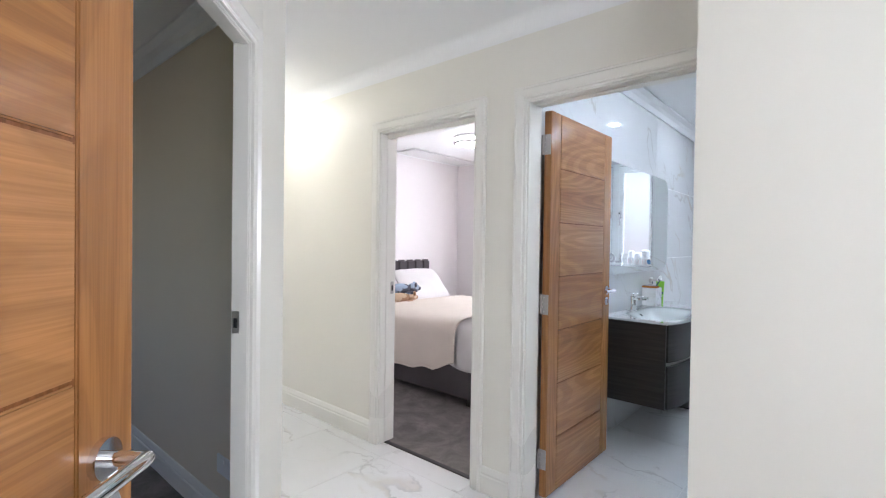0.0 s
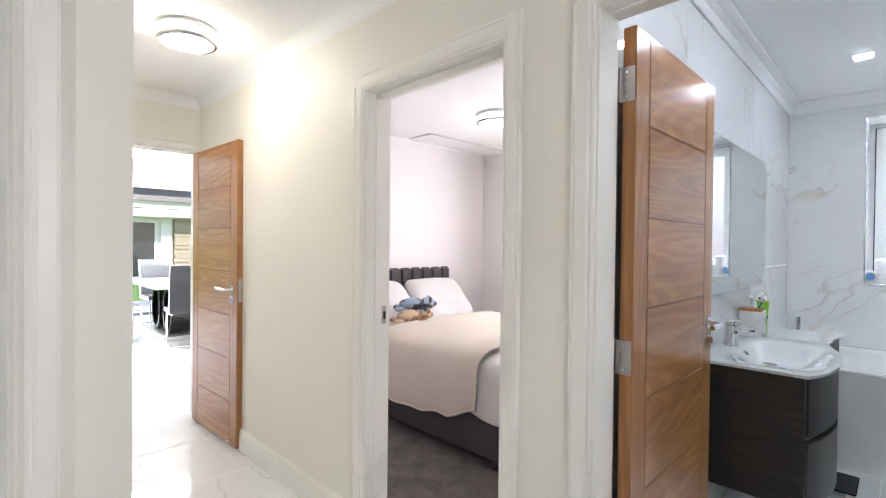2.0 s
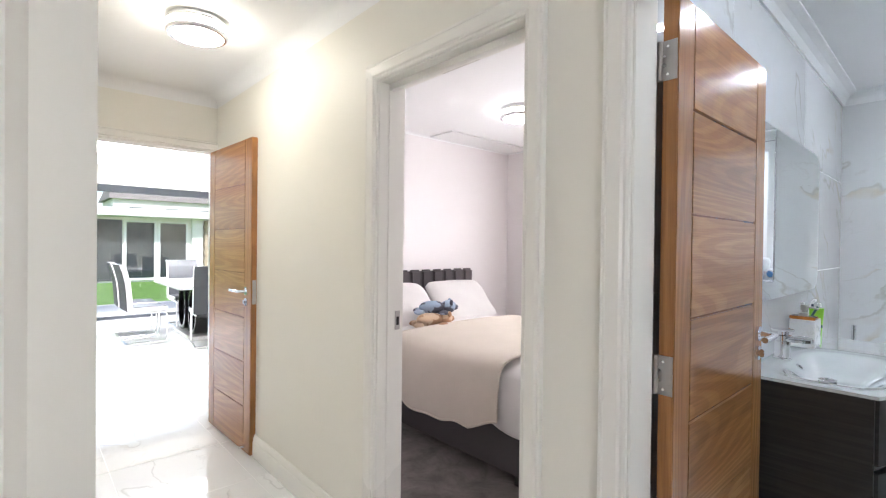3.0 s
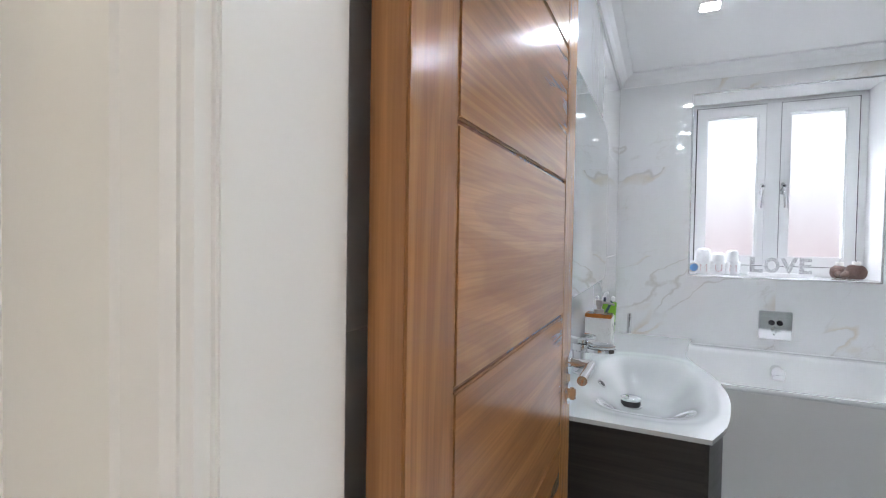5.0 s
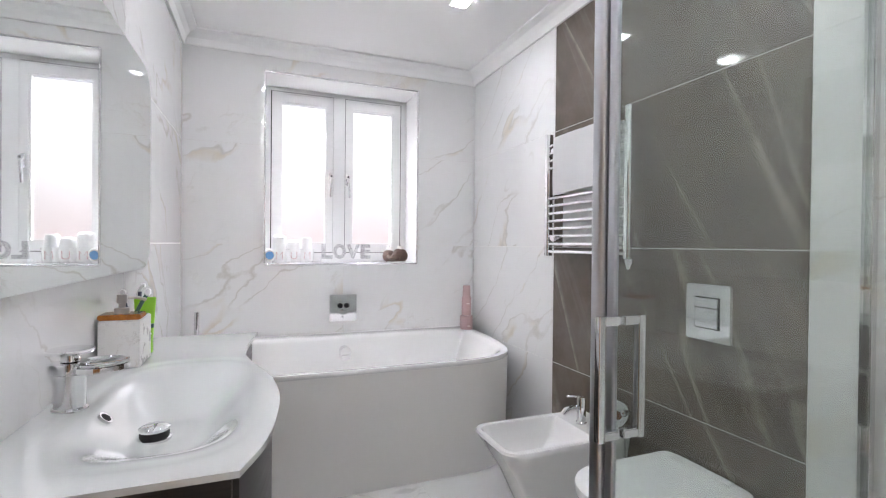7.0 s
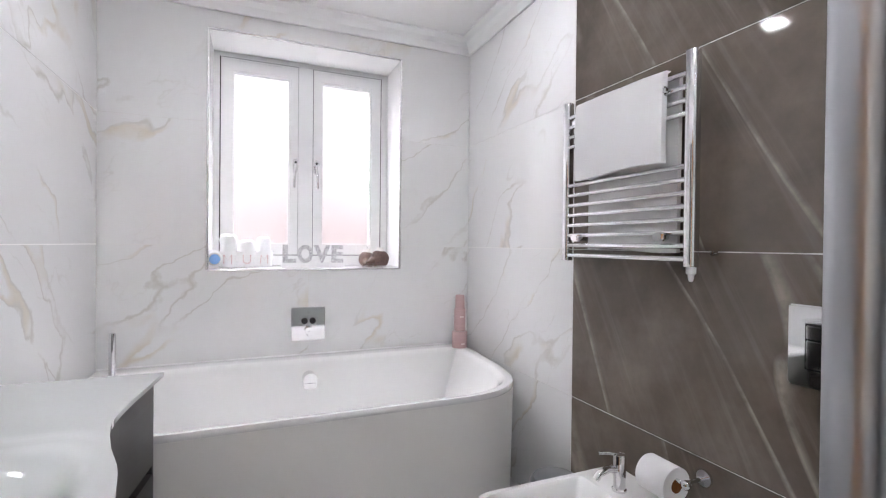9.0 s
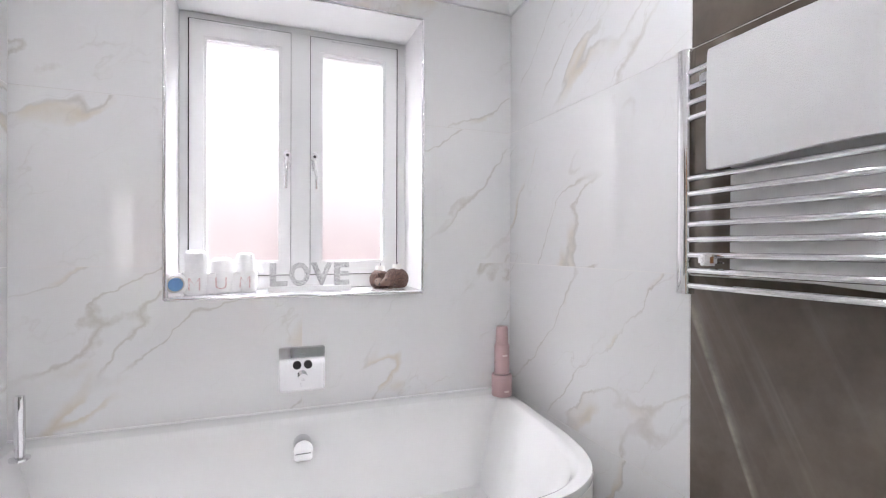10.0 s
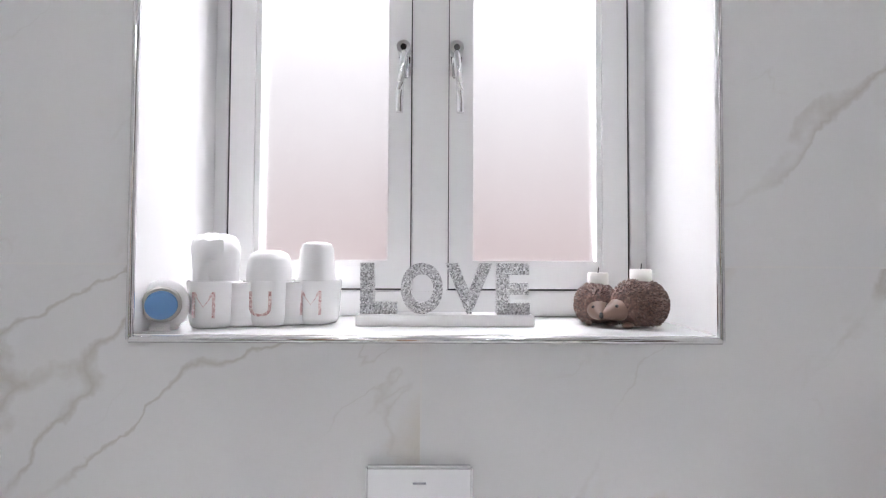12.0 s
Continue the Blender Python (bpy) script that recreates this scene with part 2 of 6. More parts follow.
PANE = glass("clear window glass", (0.97, 0.98, 0.98))
MIRROR = material("silvered mirror", 0.015, 1.0, (0.86, 0.89, 0.88))
CERAMIC = material("white glazed ceramic", 0.08, color=(0.80, 0.80, 0.79), Coat_Weight=0.5)
ACRYLIC = material("white acrylic", 0.07, color=(0.80, 0.80, 0.79), Coat_Weight=0.5)
TUB_PANEL = paint("matt warm white bath panel", (0.79, 0.78, 0.75), 0.35, 0.02)
TOP_GLASS = material("white glass basin top", 0.04, color=(0.62, 0.645, 0.635), Coat_Weight=1.0)
DARK_WOOD = dark_wood("dark oak veneer")
GREY_FABRIC = fabric("dark grey woven upholstery", (0.085, 0.075, 0.078))
LINEN = fabric("white bed linen", (0.80, 0.77, 0.75), 700, 0.9, 0.5)
THROW = fabric("cream quilted throw", (0.74, 0.66, 0.57), 350, 0.9, 0.25)
TOWEL = fabric("white terry towel", (0.83, 0.83, 0.83), 500, 0.95, 0.15)
CARPET = carpet("grey carpet", (0.14, 0.125, 0.115), (0.25, 0.225, 0.21))
GLITTER = speckle("silver glitter", (0.05, 0.05, 0.055), (0.90, 0.90, 0.91), 400, 0.3, 0.5, 0.35)
PINK = material("dusty pink plastic", 0.35, color=(0.50, 0.335, 0.33))
WHITE_PLASTIC = material("white plastic", 0.3, color=(0.82, 0.82, 0.82))
LAMP_GLOW = glowing("hall lamp diffuser", (1.0, 0.93, 0.79), HALL_LAMP_GLOW)
BED_GLOW = glowing("bedroom lamp diffuser", (1.0, 0.95, 0.90), BED_LAMP_GLOW)
LED = glowing("downlight panel", (0.84, 0.92, 1.0), SPOT_GLOW)

# ---- mesh helpers ----
def thing(name, at, label, category, group="", kind=""):
    ob = new(name)
    ob.empty_display_size = 0.05
    ob.location = at
    return tagged(ob, label, category, group, kind)


def part(name, bm, mat, parent=None, label="", smooth=False, bevel=0.0, segments=2):
    """One mesh object, given in world metres; under a parent it is moved into the frame of the parent's thing."""
    if bevel:
        edges = [e for e in bm.edges if len(e.link_faces) == 2 and e.calc_face_angle(0) > 0.6]
        bmesh.ops.bevel(bm, geom=edges, offset=bevel, segments=segments, affect="EDGES", clamp_overlap=True)
    top = parent
    while top is not None and top.parent is not None:
        top = top.parent
    if top is not None:
        bmesh.ops.translate(bm, verts=bm.verts, vec=-Vector(top.location))
    bmesh.ops.recalc_face_normals(bm, faces=bm.faces)
    me = bpy.data.meshes.new(name)
    bm.to_mesh(me)
    bm.free()
    me.materials.append(mat)
    if smooth:
        for f in me.polygons:
            f.use_smooth = True
        me.set_sharp_from_angle(angle=radians(38))
    ob = new(name, me)
    ob.parent = parent
    if label:
        ob["label"] = label
    return ob


def structure(name, bm, mat, label, category, **kw):
    return tagged(part(name, bm, mat, **kw), label, category, kind="structure")


def box(x0, y0, z0, x1, y1, z1, bm=None):
    bm = bm or bmesh.new()
    m = Matrix.LocRotScale(((x0 + x1) / 2, (y0 + y1) / 2, (z0 + z1) / 2), None, (abs(x1 - x0), abs(y1 - y0), abs(z1 - z0)))
    bmesh.ops.create_cube(bm, size=1, matrix=m)
    return bm


def cyl(a, b, r, r2=None, n=20, bm=None):
    """A capped rod or cone from a to b."""
    bm = bm or bmesh.new()
    a, b = Vector(a), Vector(b)
    q = (b - a).to_track_quat("Z", "Y")
    bmesh.ops.create_cone(bm, cap_ends=True, segments=n, radius1=r, radius2=r if r2 is None else r2, depth=(b - a).length, matrix=Matrix.LocRotScale((a + b) / 2, q, None))
    return bm


def ball(c, r, scale=(1, 1, 1), bm=None, n=16, turn=(0, 0, 0)):
    bm = bm or bmesh.new()
    m = pose(*c, *turn) @ Matrix.Diagonal((*scale, 1))
    bmesh.ops.create_uvsphere(bm, u_segments=n, v_segments=max(8, n // 2), radius=r, matrix=m)
    return bm


def loft(rings, closed=True, cap=True, bm=None):
    """Skin between rings of equal length."""
    bm = bm or bmesh.new()
    vs = [[bm.verts.new(p) for p in ring] for ring in rings]
    k = len(rings[0])
    for lo, hi in zip(vs, vs[1:]):
        for i in range(k if closed else k - 1):
            j = (i + 1) % k
            bm.faces.new((lo[i], lo[j], hi[j], hi[i]))
    if cap and closed:
        bm.faces.new(vs[0][::-1])
        bm.faces.new(vs[-1])
    return bm


def lathe(at, profile, n=24, bm=None):
    """A turned body about the upright axis through at; profile: (radius, height)."""
    x, y, z = at
    rings = [[(x + max(r, 0.0004) * math.cos(2 * math.pi * i / n), y + max(r, 0.0004) * math.sin(2 * math.pi * i / n), z + h) for i in range(n)] for r, h in profile]
    return loft(rings, bm=bm)


def pipe(points, r, n=12, bm=None):
    """A round bar along points."""
    pts = [Vector(p) for p in points]
    rings = []
    for i, p in enumerate(pts):
        d = (pts[min(i + 1, len(pts) - 1)] - pts[max(i - 1, 0)]).normalized()
        side = d.cross(Vector((0, 0, 1)))
        if side.length < 0.05:
            side = d.cross(Vector((0, 1, 0)))
        side.normalize()
        up = side.cross(d)
        rings.append([p + r * (math.cos(2 * math.pi * k / n) * side + math.sin(2 * math.pi * k / n) * up) for k in range(n)])
    return loft(rings, bm=bm)


def prism(outline, z0, z1, bm=None):
    """A plan outline pulled up from z0 to z1."""
    return loft([[(x, y, z0) for x, y in outline], [(x, y, z1) for x, y in outline]], bm=bm)


def smoothed(points, steps=6):
    """A curve through points (open)."""
    p = [points[0], *points, points[-1]]
    out = []
    for a, b, c, d in zip(p, p[1:], p[2:], p[3:]):
        for k in range(steps):
            t = k / steps
            out.append(tuple(0.5 * (2 * q + (r - o) * t + (2 * o - 5 * q + 4 * r - s) * t * t + (3 * q - o - 3 * r + s) * t ** 3) for o, q, r, s in zip(a, b, c, d)))
    out.append(tuple(points[-1]))
    return out


def cut(rect, hole):
    """The pieces of a rectangle (u0, v0, u1, v1) outside a hole."""
    a, b, c, d = rect
    e, f, g, h = hole
    if e >= c or g <= a or f >= d or h <= b:
        return [rect]
    out = []
    if a < e:
        out.append((a, b, e, d))
    if g < c:
        out.append((g, b, c, d))
    x0, x1 = max(a, e), min(c, g)
    if b < f:
        out.append((x0, b, x1, f))
    if h < d:
        out.append((x0, h, x1, d))
    return out


def wall(name, axis, at, thick, u0, u1, v0, v1, mat, label, holes=()):
    """A wall across an axis, from at to at + thick, with openings through it."""
    rects = [(u0, v0, u1, v1)]
    for hole in holes:
        rects = [p for r in rects for p in cut(r, hole)]
    bm = bmesh.new()
    for a, b, c, d in rects:
        if axis == "x":
            box(at, a, b, at + thick, c, d, bm)
        else:
            box(a, at, b, c, at + thick, d, bm)
    return structure(name, bm, mat, label, "wall")


# ---- plan ----
HALL_Y, BATH_Y0 = 1.848, 1.966          # faces of the wall with the two doors
BATH_X0, BATH_X1, BATH_Y1 = -1.213, 0.713, 5.264
BATH_H, HALL_H, BED_H = 2.47, 2.40, 2.40
BA0, BA1 = -1.162, -0.381               # bathroom door opening
BD0, BD1 = -2.237, -1.468               # bedroom door opening
DOOR_H = 2.004
LOBBY_X = -1.697                        # short return beside the slanting wall
SLANT = (-1.697, 0.767)                  # the slanting wall with the dark room's door begins here and runs towards +x, -y
SLANT_TURN = 135.0
DK0, DK1 = -0.882, -0.120
NOOK_X, NOOK_Y = -0.327, 1.45           # outer corner of the wall block beside the bathroom door
DARK_PLAN = [(-4.05, -2.0), (-1.79, -2.0), (-1.79, -0.54), (-0.556, -0.54), (-1.86, 0.785), (-4.05, 0.785)]
HALL_S = 0.863                          # hall's other side
HALL_END = -4.36
BED_X0, BED_X1, BED_Y1 = -4.13, -1.335, 4.93
KIT_END = -10.2
SILL, HEAD, WX0, WX1 = 1.067, 2.292, -0.748, 0.269

# floors
structure("floor_hall", box(HALL_END - 0.12, -0.66, -0.15, 1.35, BATH_Y0, -0.0015), GROUT, "pale grout bed under hall tiles", "floor")
structure("floor_bathroom", box(-1.335, BATH_Y0, -0.15, 0.85, 5.5, -0.0015), GROUT, "pale grout bed under bathroom tiles", "floor")
structure("floor_bedroom", box(BED_X0, BATH_Y0 - 0.06, -0.15, BED_X1, BED_Y1, 0.002), CARPET, "grey cut-pile bedroom carpet with tread marks", "carpet")
structure("floor_dark_room", prism([(-4.05, -2.0), (-1.79, -2.0), (-1.79, -0.54), (-0.43, -0.54), (-1.73, 0.76), (-1.80, 0.80), (-4.05, 0.80)], 0.001, 0.008), CARPET, "grey carpet in an unlit room", "carpet")
structure("floor_lobby_room", box(-1.5, -3.0, -0.15, 1.35, -0.66, -0.002), CARPET, "plain carpet of the room behind", "carpet")

# walls of the hall
wall("wall_hall_doors", "y", HALL_Y, BATH_Y0 - HALL_Y, HALL_END, 1.35, 0, 2.6, WHITE_WALL, "cream white hall wall with two doorways",
     [(BA0, -1, BA1, DOOR_H), (BD0, -1, BD1, DOOR_H)])
wall("wall_hall_south", "y", HALL_S - 0.063, 0.063, HALL_END, LOBBY_X, 0, 2.6, WHITE_WALL, "cream white hall wall")
wall("wall_lobby_return", "x", LOBBY_X - 0.085, 0.085, SLANT[1] - 0.018, HALL_S - 0.063, 0, 2.6, WHITE_WALL, "short cream white wall end beside a doorway")
slant = wall("wall_lobby", "y", 0.0, 0.046, -2.0, 0.0, 0, 2.6, WHITE_WALL, "slanting cream white wall with a doorway to an unlit room", [(DK0, -1, DK1, DOOR_H + 0.02)])
slant.matrix_basis = pose(*SLANT, 0, 0, 0, SLANT_TURN)
structure("wall_nook", box(NOOK_X, NOOK_Y, 0, 1.23, HALL_Y, 2.6), WHITE_WALL, "cream white wall block beside the bathroom door", "wall")
wall("wall_hall_end", "x", HALL_END - 0.12, 0.12, 0.80, 2.2, 0, 2.6, WHITE_WALL, "cream white wall with the doorway to the dining room", [(1.075, -1, 1.837, DOOR_H)])
# unseen opening, added to light the lobby door and the hall
wall("wall_lobby_east", "x", 1.23, 0.12, -0.66, HALL_Y, 0, 2.6, WHITE_WALL, "plain cream white wall with an unseen opening added for light", [(-0.50, 0.95, 0.55, 2.1)])
wall("wall_lobby_back", "y", -0.66, 0.12, -1.655, 1.23, 0, 2.6, WHITE_WALL, "plain cream white wall with a doorway", [(-0.235, -1, 0.53, DOOR_H)])
structure("ceiling_hall", box(HALL_END, -0.54, HALL_H, 1.23, HALL_Y, HALL_H + 0.1), CEILING, "smooth white hall ceiling", "ceiling")

# room behind, plain and unseen, with an opening added to let in light
wall("wall_behind_south", "y", -3.1, 0.1, -1.5, 1.35, 0, 2.6, PLASTER, "plain wall with an unseen opening added for light", [(-0.9, 0.7, 1.1, 2.2)])
wall("wall_behind_west", "x", -1.6, 0.1, -3.1, -0.66, 0, 2.6, PLASTER, "plain wall")
wall("wall_behind_east", "x", 1.35, 0.1, -3.1, -0.66, 0, 2.6, PLASTER, "plain wall")
structure("ceiling_behind", box(-1.6, -3.1, 2.44, 1.45, -0.66, 2.54), CEILING, "plain ceiling", "ceiling")

# unlit room
wall("wall_dark_north", "y", 0.785, 0.015, -4.05, LOBBY_X - 0.085, 0, 2.5, GREY_WALL, "stone grey painted wall in an unlit room")
wall("wall_dark_west", "x", -4.15, 0.1, -2.0, 0.80, 0, 2.5, GREY_WALL, "stone grey painted wall in an unlit room")
# opening added out of view so that sky light brightens this room
wall("wall_dark_south", "y", -2.1, 0.1, -4.15, -1.655, 0, 2.5, GREY_WALL, "stone grey painted wall with an unseen opening added to brighten an unlit room", [(-3.8, 0.9, -2.0, 2.1)])
dark_slant = wall("wall_dark_east", "y", 0.047, 0.014, -2.0, 0.0, 0, 2.5, GREY_WALL, "slanting stone grey wall in an unlit room", [(DK0, -1, DK1, DOOR_H + 0.02)])
dark_slant.matrix_basis = pose(*SLANT, 0, 0, 0, SLANT_TURN)
wall("wall_dark_east_back", "x", -1.775, 0.12, -2.1, -0.66, 0, 2.5, PLASTER, "plain wall")
structure("ceiling_dark", prism(DARK_PLAN, 2.36, 2.395), CEILING, "plain ceiling of an unlit room", "ceiling")

# bedroom
wall("wall_bed_head", "x", BED_X0 - 0.1, 0.1, BATH_Y0, BED_Y1 + 0.1, 0, 2.5, BED_WALL, "soft white bedroom wall behind the headboard")
# window out of view, placed here to light the bed
wall("wall_bed_far", "y", BED_Y1, 0.1, BED_X0, BED_X1, 0, 2.5, BED_WALL, "soft white bedroom wall with an unseen window placed for light", [(-2.95, 0.9, -1.75, 2.1)])
wall("wall_bed_inner", "y", BATH_Y0, 0.012, BED_X0, BED_X1, 0, 2.5, BED_WALL, "soft white bedroom wall", [(BD0, -1, BD1, DOOR_H)])
wall("wall_between", "x", BED_X1, BATH_X0 - 0.0018 - BED_X1, BATH_Y0, 5.62, 0, 2.6, BED_WALL, "wall between bedroom and bathroom")
structure("grout_left", box(BATH_X0 - 0.0030, BATH_Y0, 0, BATH_X0 - 0.0012, BATH_Y1, 2.44), GROUT, "pale grout between the wall tiles", "grout")
structure("ceiling_bedroom", box(BED_X0, BATH_Y0, BED_H, BED_X1, BED_Y1, BED_H + 0.1), CEILING, "smooth white bedroom ceiling", "ceiling")
structure("ceiling_boxing", box(BED_X0, 3.735, 2.385, -3.80, BED_Y1, BED_H - 0.002), CEILING, "low boxed beam below the bedroom ceiling", "beam", bevel=0.01)

# bathroom shell
wall("wall_bath_window", "y", BATH_Y1 + 0.0018, 0.36, BATH_X0 - 0.0018, 0.85, 0, 2.6, GROUT, "bathroom outer wall with a window", [(WX0, SILL, WX1, HEAD)])
wall("wall_bath_east", "x", BATH_X1 + 0.0018, 0.137, BATH_Y0, BATH_Y1 + 0.0018, 0, 2.6, GROUT, "bathroom side wall behind the tiles")
structure("ceiling_bathroom", box(BATH_X0 - 0.01, BATH_Y0, BATH_H, BATH_X1 + 0.009, BATH_Y1 + 0.009, BATH_H + 0.1), CEILING, "smooth white bathroom ceiling", "ceiling")


def coving(name, points, depth, label, inward, plain=False):
    """A moulded ceiling cove along a line of plan points; each segment mitred by overlap. inward: unit plan vectors into the room."""
    z = depth[1]
    d = depth[0]
    prof = [(0, -d)] + [(d * (1 - math.cos(radians(a))), -d * (1 - math.sin(radians(a)))) for a in range(10, 90, 10)] + [(d, 0), (0, 0)] if plain else [(0, -d), (0.012, -d), (0.016, -d + 0.012), (0.3 * d, -0.55 * d), (0.55 * d, -0.3 * d), (d - 0.012, -0.016), (d, -0.012), (d, 0), (0, 0)]
    bm = bmesh.new()
    for (a, b), (ix, iy) in zip(points, inward):
        rings = []
        for (x, y), sgn in ((a, 1), (b, -1)):
            rings.append([(x + ix * u, y + iy * u, z + v) for u, v in prof])
        loft(rings, bm=bm)
    return structure(name, bm, CEILING, label, "coving", smooth=plain)


def around(x0, y0, x1, y1):
    return [((x0, y0), (x1, y0)), ((x1, y0), (x1, y1)), ((x1, y1), (x0, y1)), ((x0, y1), (x0, y0))], [(0, 1), (-1, 0), (0, -1), (1, 0)]


for nm, r, h, lab in (("bathroom", (BATH_X0, BATH_Y0, BATH_X1, BATH_Y1), BATH_H, "white moulded coving round the bathroom ceiling"),
                      ("bedroom", (BED_X0, BATH_Y0 + 0.012, BED_X1, BED_Y1), BED_H, "narrow plain cove round the bedroom ceiling")):
    segs, inn = around(*r)
    coving("coving_" + nm, segs, (0.085 if nm == "bathroom" else 0.03, h), lab, inn, nm != "bathroom")
coving("coving_dark_room", [((-4.05, 0.785), (-1.80, 0.785)), ((-4.05, -2.0), (-4.05, 0.785))], (0.085, 2.36), "moulded coving in an unlit room", [(0, -1), (1, 0)])
coving("coving_hall", [((HALL_END, HALL_Y), (NOOK_X, HALL_Y)), ((HALL_END, HALL_S), (HALL_END, HALL_Y)), ((HALL_END, HALL_S), (LOBBY_X, HALL_S)), (SLANT, (-0.42, -0.51))],
       (0.075, HALL_H), "plain white coved edge of the hall ceiling", [(0, -1), (1, 0), (0, 1), (0.7071, 0.7071)], True)


# ---- door sets ----
def architrave_bar(p0, p1, out, side, bm):
    """A moulded bar from p0 to p1; out: away from the wall; side: away from the opening."""
    p0, p1, out, side = Vector(p0), Vector(p1), Vector(out), Vector(side)
    prof = [(0, 0), (0, 0.012), (0.006, 0.016), (0.014, 0.013), (0.020, 0.019), (0.052, 0.022), (0.060, 0.017), (0.066, 0.020), (0.070, 0.014), (0.070, 0)]
    loft([[p + side * u + out * v for u, v in prof] for p in (p0, p1)], bm=bm)


def door_lining(name, axis, u0, u1, face, back, h, label, faces, stop, strike_at=None, hinge_stop=True, head_stop=0.006):
    """Lining boards, stops and moulded architraves of an opening, and the strike plate on one jamb."""
    t = 0.012
    P = (lambda u, w, z: (w, u, z)) if axis == "x" else (lambda u, w, z: (u, w, z))
    lo, hi = min(face, back) - 0.001, max(face, back) + 0.001
    root = thing(name, P((u0 + u1) / 2, face, 0), label, "door frame", kind="structure")

    def bx(a, b):
        return box(*[min(i, j) for i, j in zip(a, b)], *[max(i, j) for i, j in zip(a, b)])
    part("jamb", bx(P(u0, lo, 0), P(u0 + t, hi, h)), TRIM, root, bevel=0.002)
    part("jamb", bx(P(u1 - t, lo, 0), P(u1, hi, h)), TRIM, root, bevel=0.002)
    part("head", bx(P(u0 + t, lo, h - t), P(u1 - t, hi, h)), TRIM, root, bevel=0.002)
    s0, s1 = stop
    if hinge_stop:
        part("door_stop", bx(P(u0 + t, s0, 0), P(u0 + t + 0.006, s1, h - t)), TRIM, root, bevel=0.002)
    part("door_stop", bx(P(u1 - t - 0.006, s0, 0), P(u1 - t, s1, h - t)), TRIM, root, bevel=0.002)
    part("door_stop", bx(P(u0 + t + 0.006, s0, h - t - head_stop), P(u1 - t - 0.006, s1, h - t)), TRIM, root, bevel=0.002)
    for w, o in faces:
        out = P(0, o, 0)
        for a, b, sd in ((P(u0 + 0.006, w, 0), P(u0 + 0.006, w, h - 0.006 + 0.07), P(-1, 0, 0)), (P(u1 - 0.006, w, 0), P(u1 - 0.006, w, h - 0.006 + 0.07), P(1, 0, 0)),
                         (P(u0 - 0.064, w, h - 0.006), P(u1 + 0.064, w, h - 0.006), (0, 0, 1))):
            bm = bmesh.new()
            architrave_bar(a, b, out, sd, bm)
            part("architrave", bm, TRIM, root)
    if strike_at:
        u, w, dirn = strike_at
        part("strike_plate", bx(P(u, w - 0.012, 0.965), P(u + dirn * 0.003, w + 0.012, 1.045)), STEEL, root, "brushed steel strike plate")
        # no hole is cut: a black block paints its shade on the plate
        part("strike_hole", bx(P(u, w - 0.006, 0.985), P(u + dirn * 0.0036, w + 0.007, 1.02)), BLACK, root, "black block for the shade in the latch hole")
    return root


door_lining("door_frame_bathroom", "y", BA0, BA1, HALL_Y, BATH_Y0, DOOR_H, "white moulded frame of the bathroom doorway", [(HALL_Y, -1), (BATH_Y0, 1)], (1.892, 1.924), (BA1 - 0.012, 1.945, -1), False)
door_lining("door_frame_bedroom", "y", BD0, BD1, HALL_Y, BATH_Y0 + 0.012, DOOR_H, "white moulded frame of the bedroom doorway", [(HALL_Y, -1)], (1.892, 1.924), (BD0 + 0.012, 1.948, 1), head_stop=0.026)
dark_frame = door_lining("door_frame_dark_room", "y", DK0, DK1, 0.0, 0.061, DOOR_H + 0.02, "white moulded frame of the doorway to an unlit room", [(0.0, -1)], (0.003, 0.030), (DK1 - 0.012, 0.046, -1))
mid = (DK0 + DK1) / 2
dark_frame.matrix_basis = pose(SLANT[0] - 0.7071 * mid, SLANT[1] + 0.7071 * mid, 0, 0, 0, SLANT_TURN)
door_lining("door_frame_dining", "x", 1.075, 1.837, HALL_END, HALL_END - 0.12, DOOR_H, "white moulded frame of the dining room doorway", [(HALL_END, 1)], (HALL_END - 0.085, HALL_END - 0.045))
door_lining("door_frame_lobby", "y", -0.235, 0.53, -0.54, -0.66, DOOR_H, "white frame of the doorway behind", [(-0.54, 1)], (-0.665, -0.585))


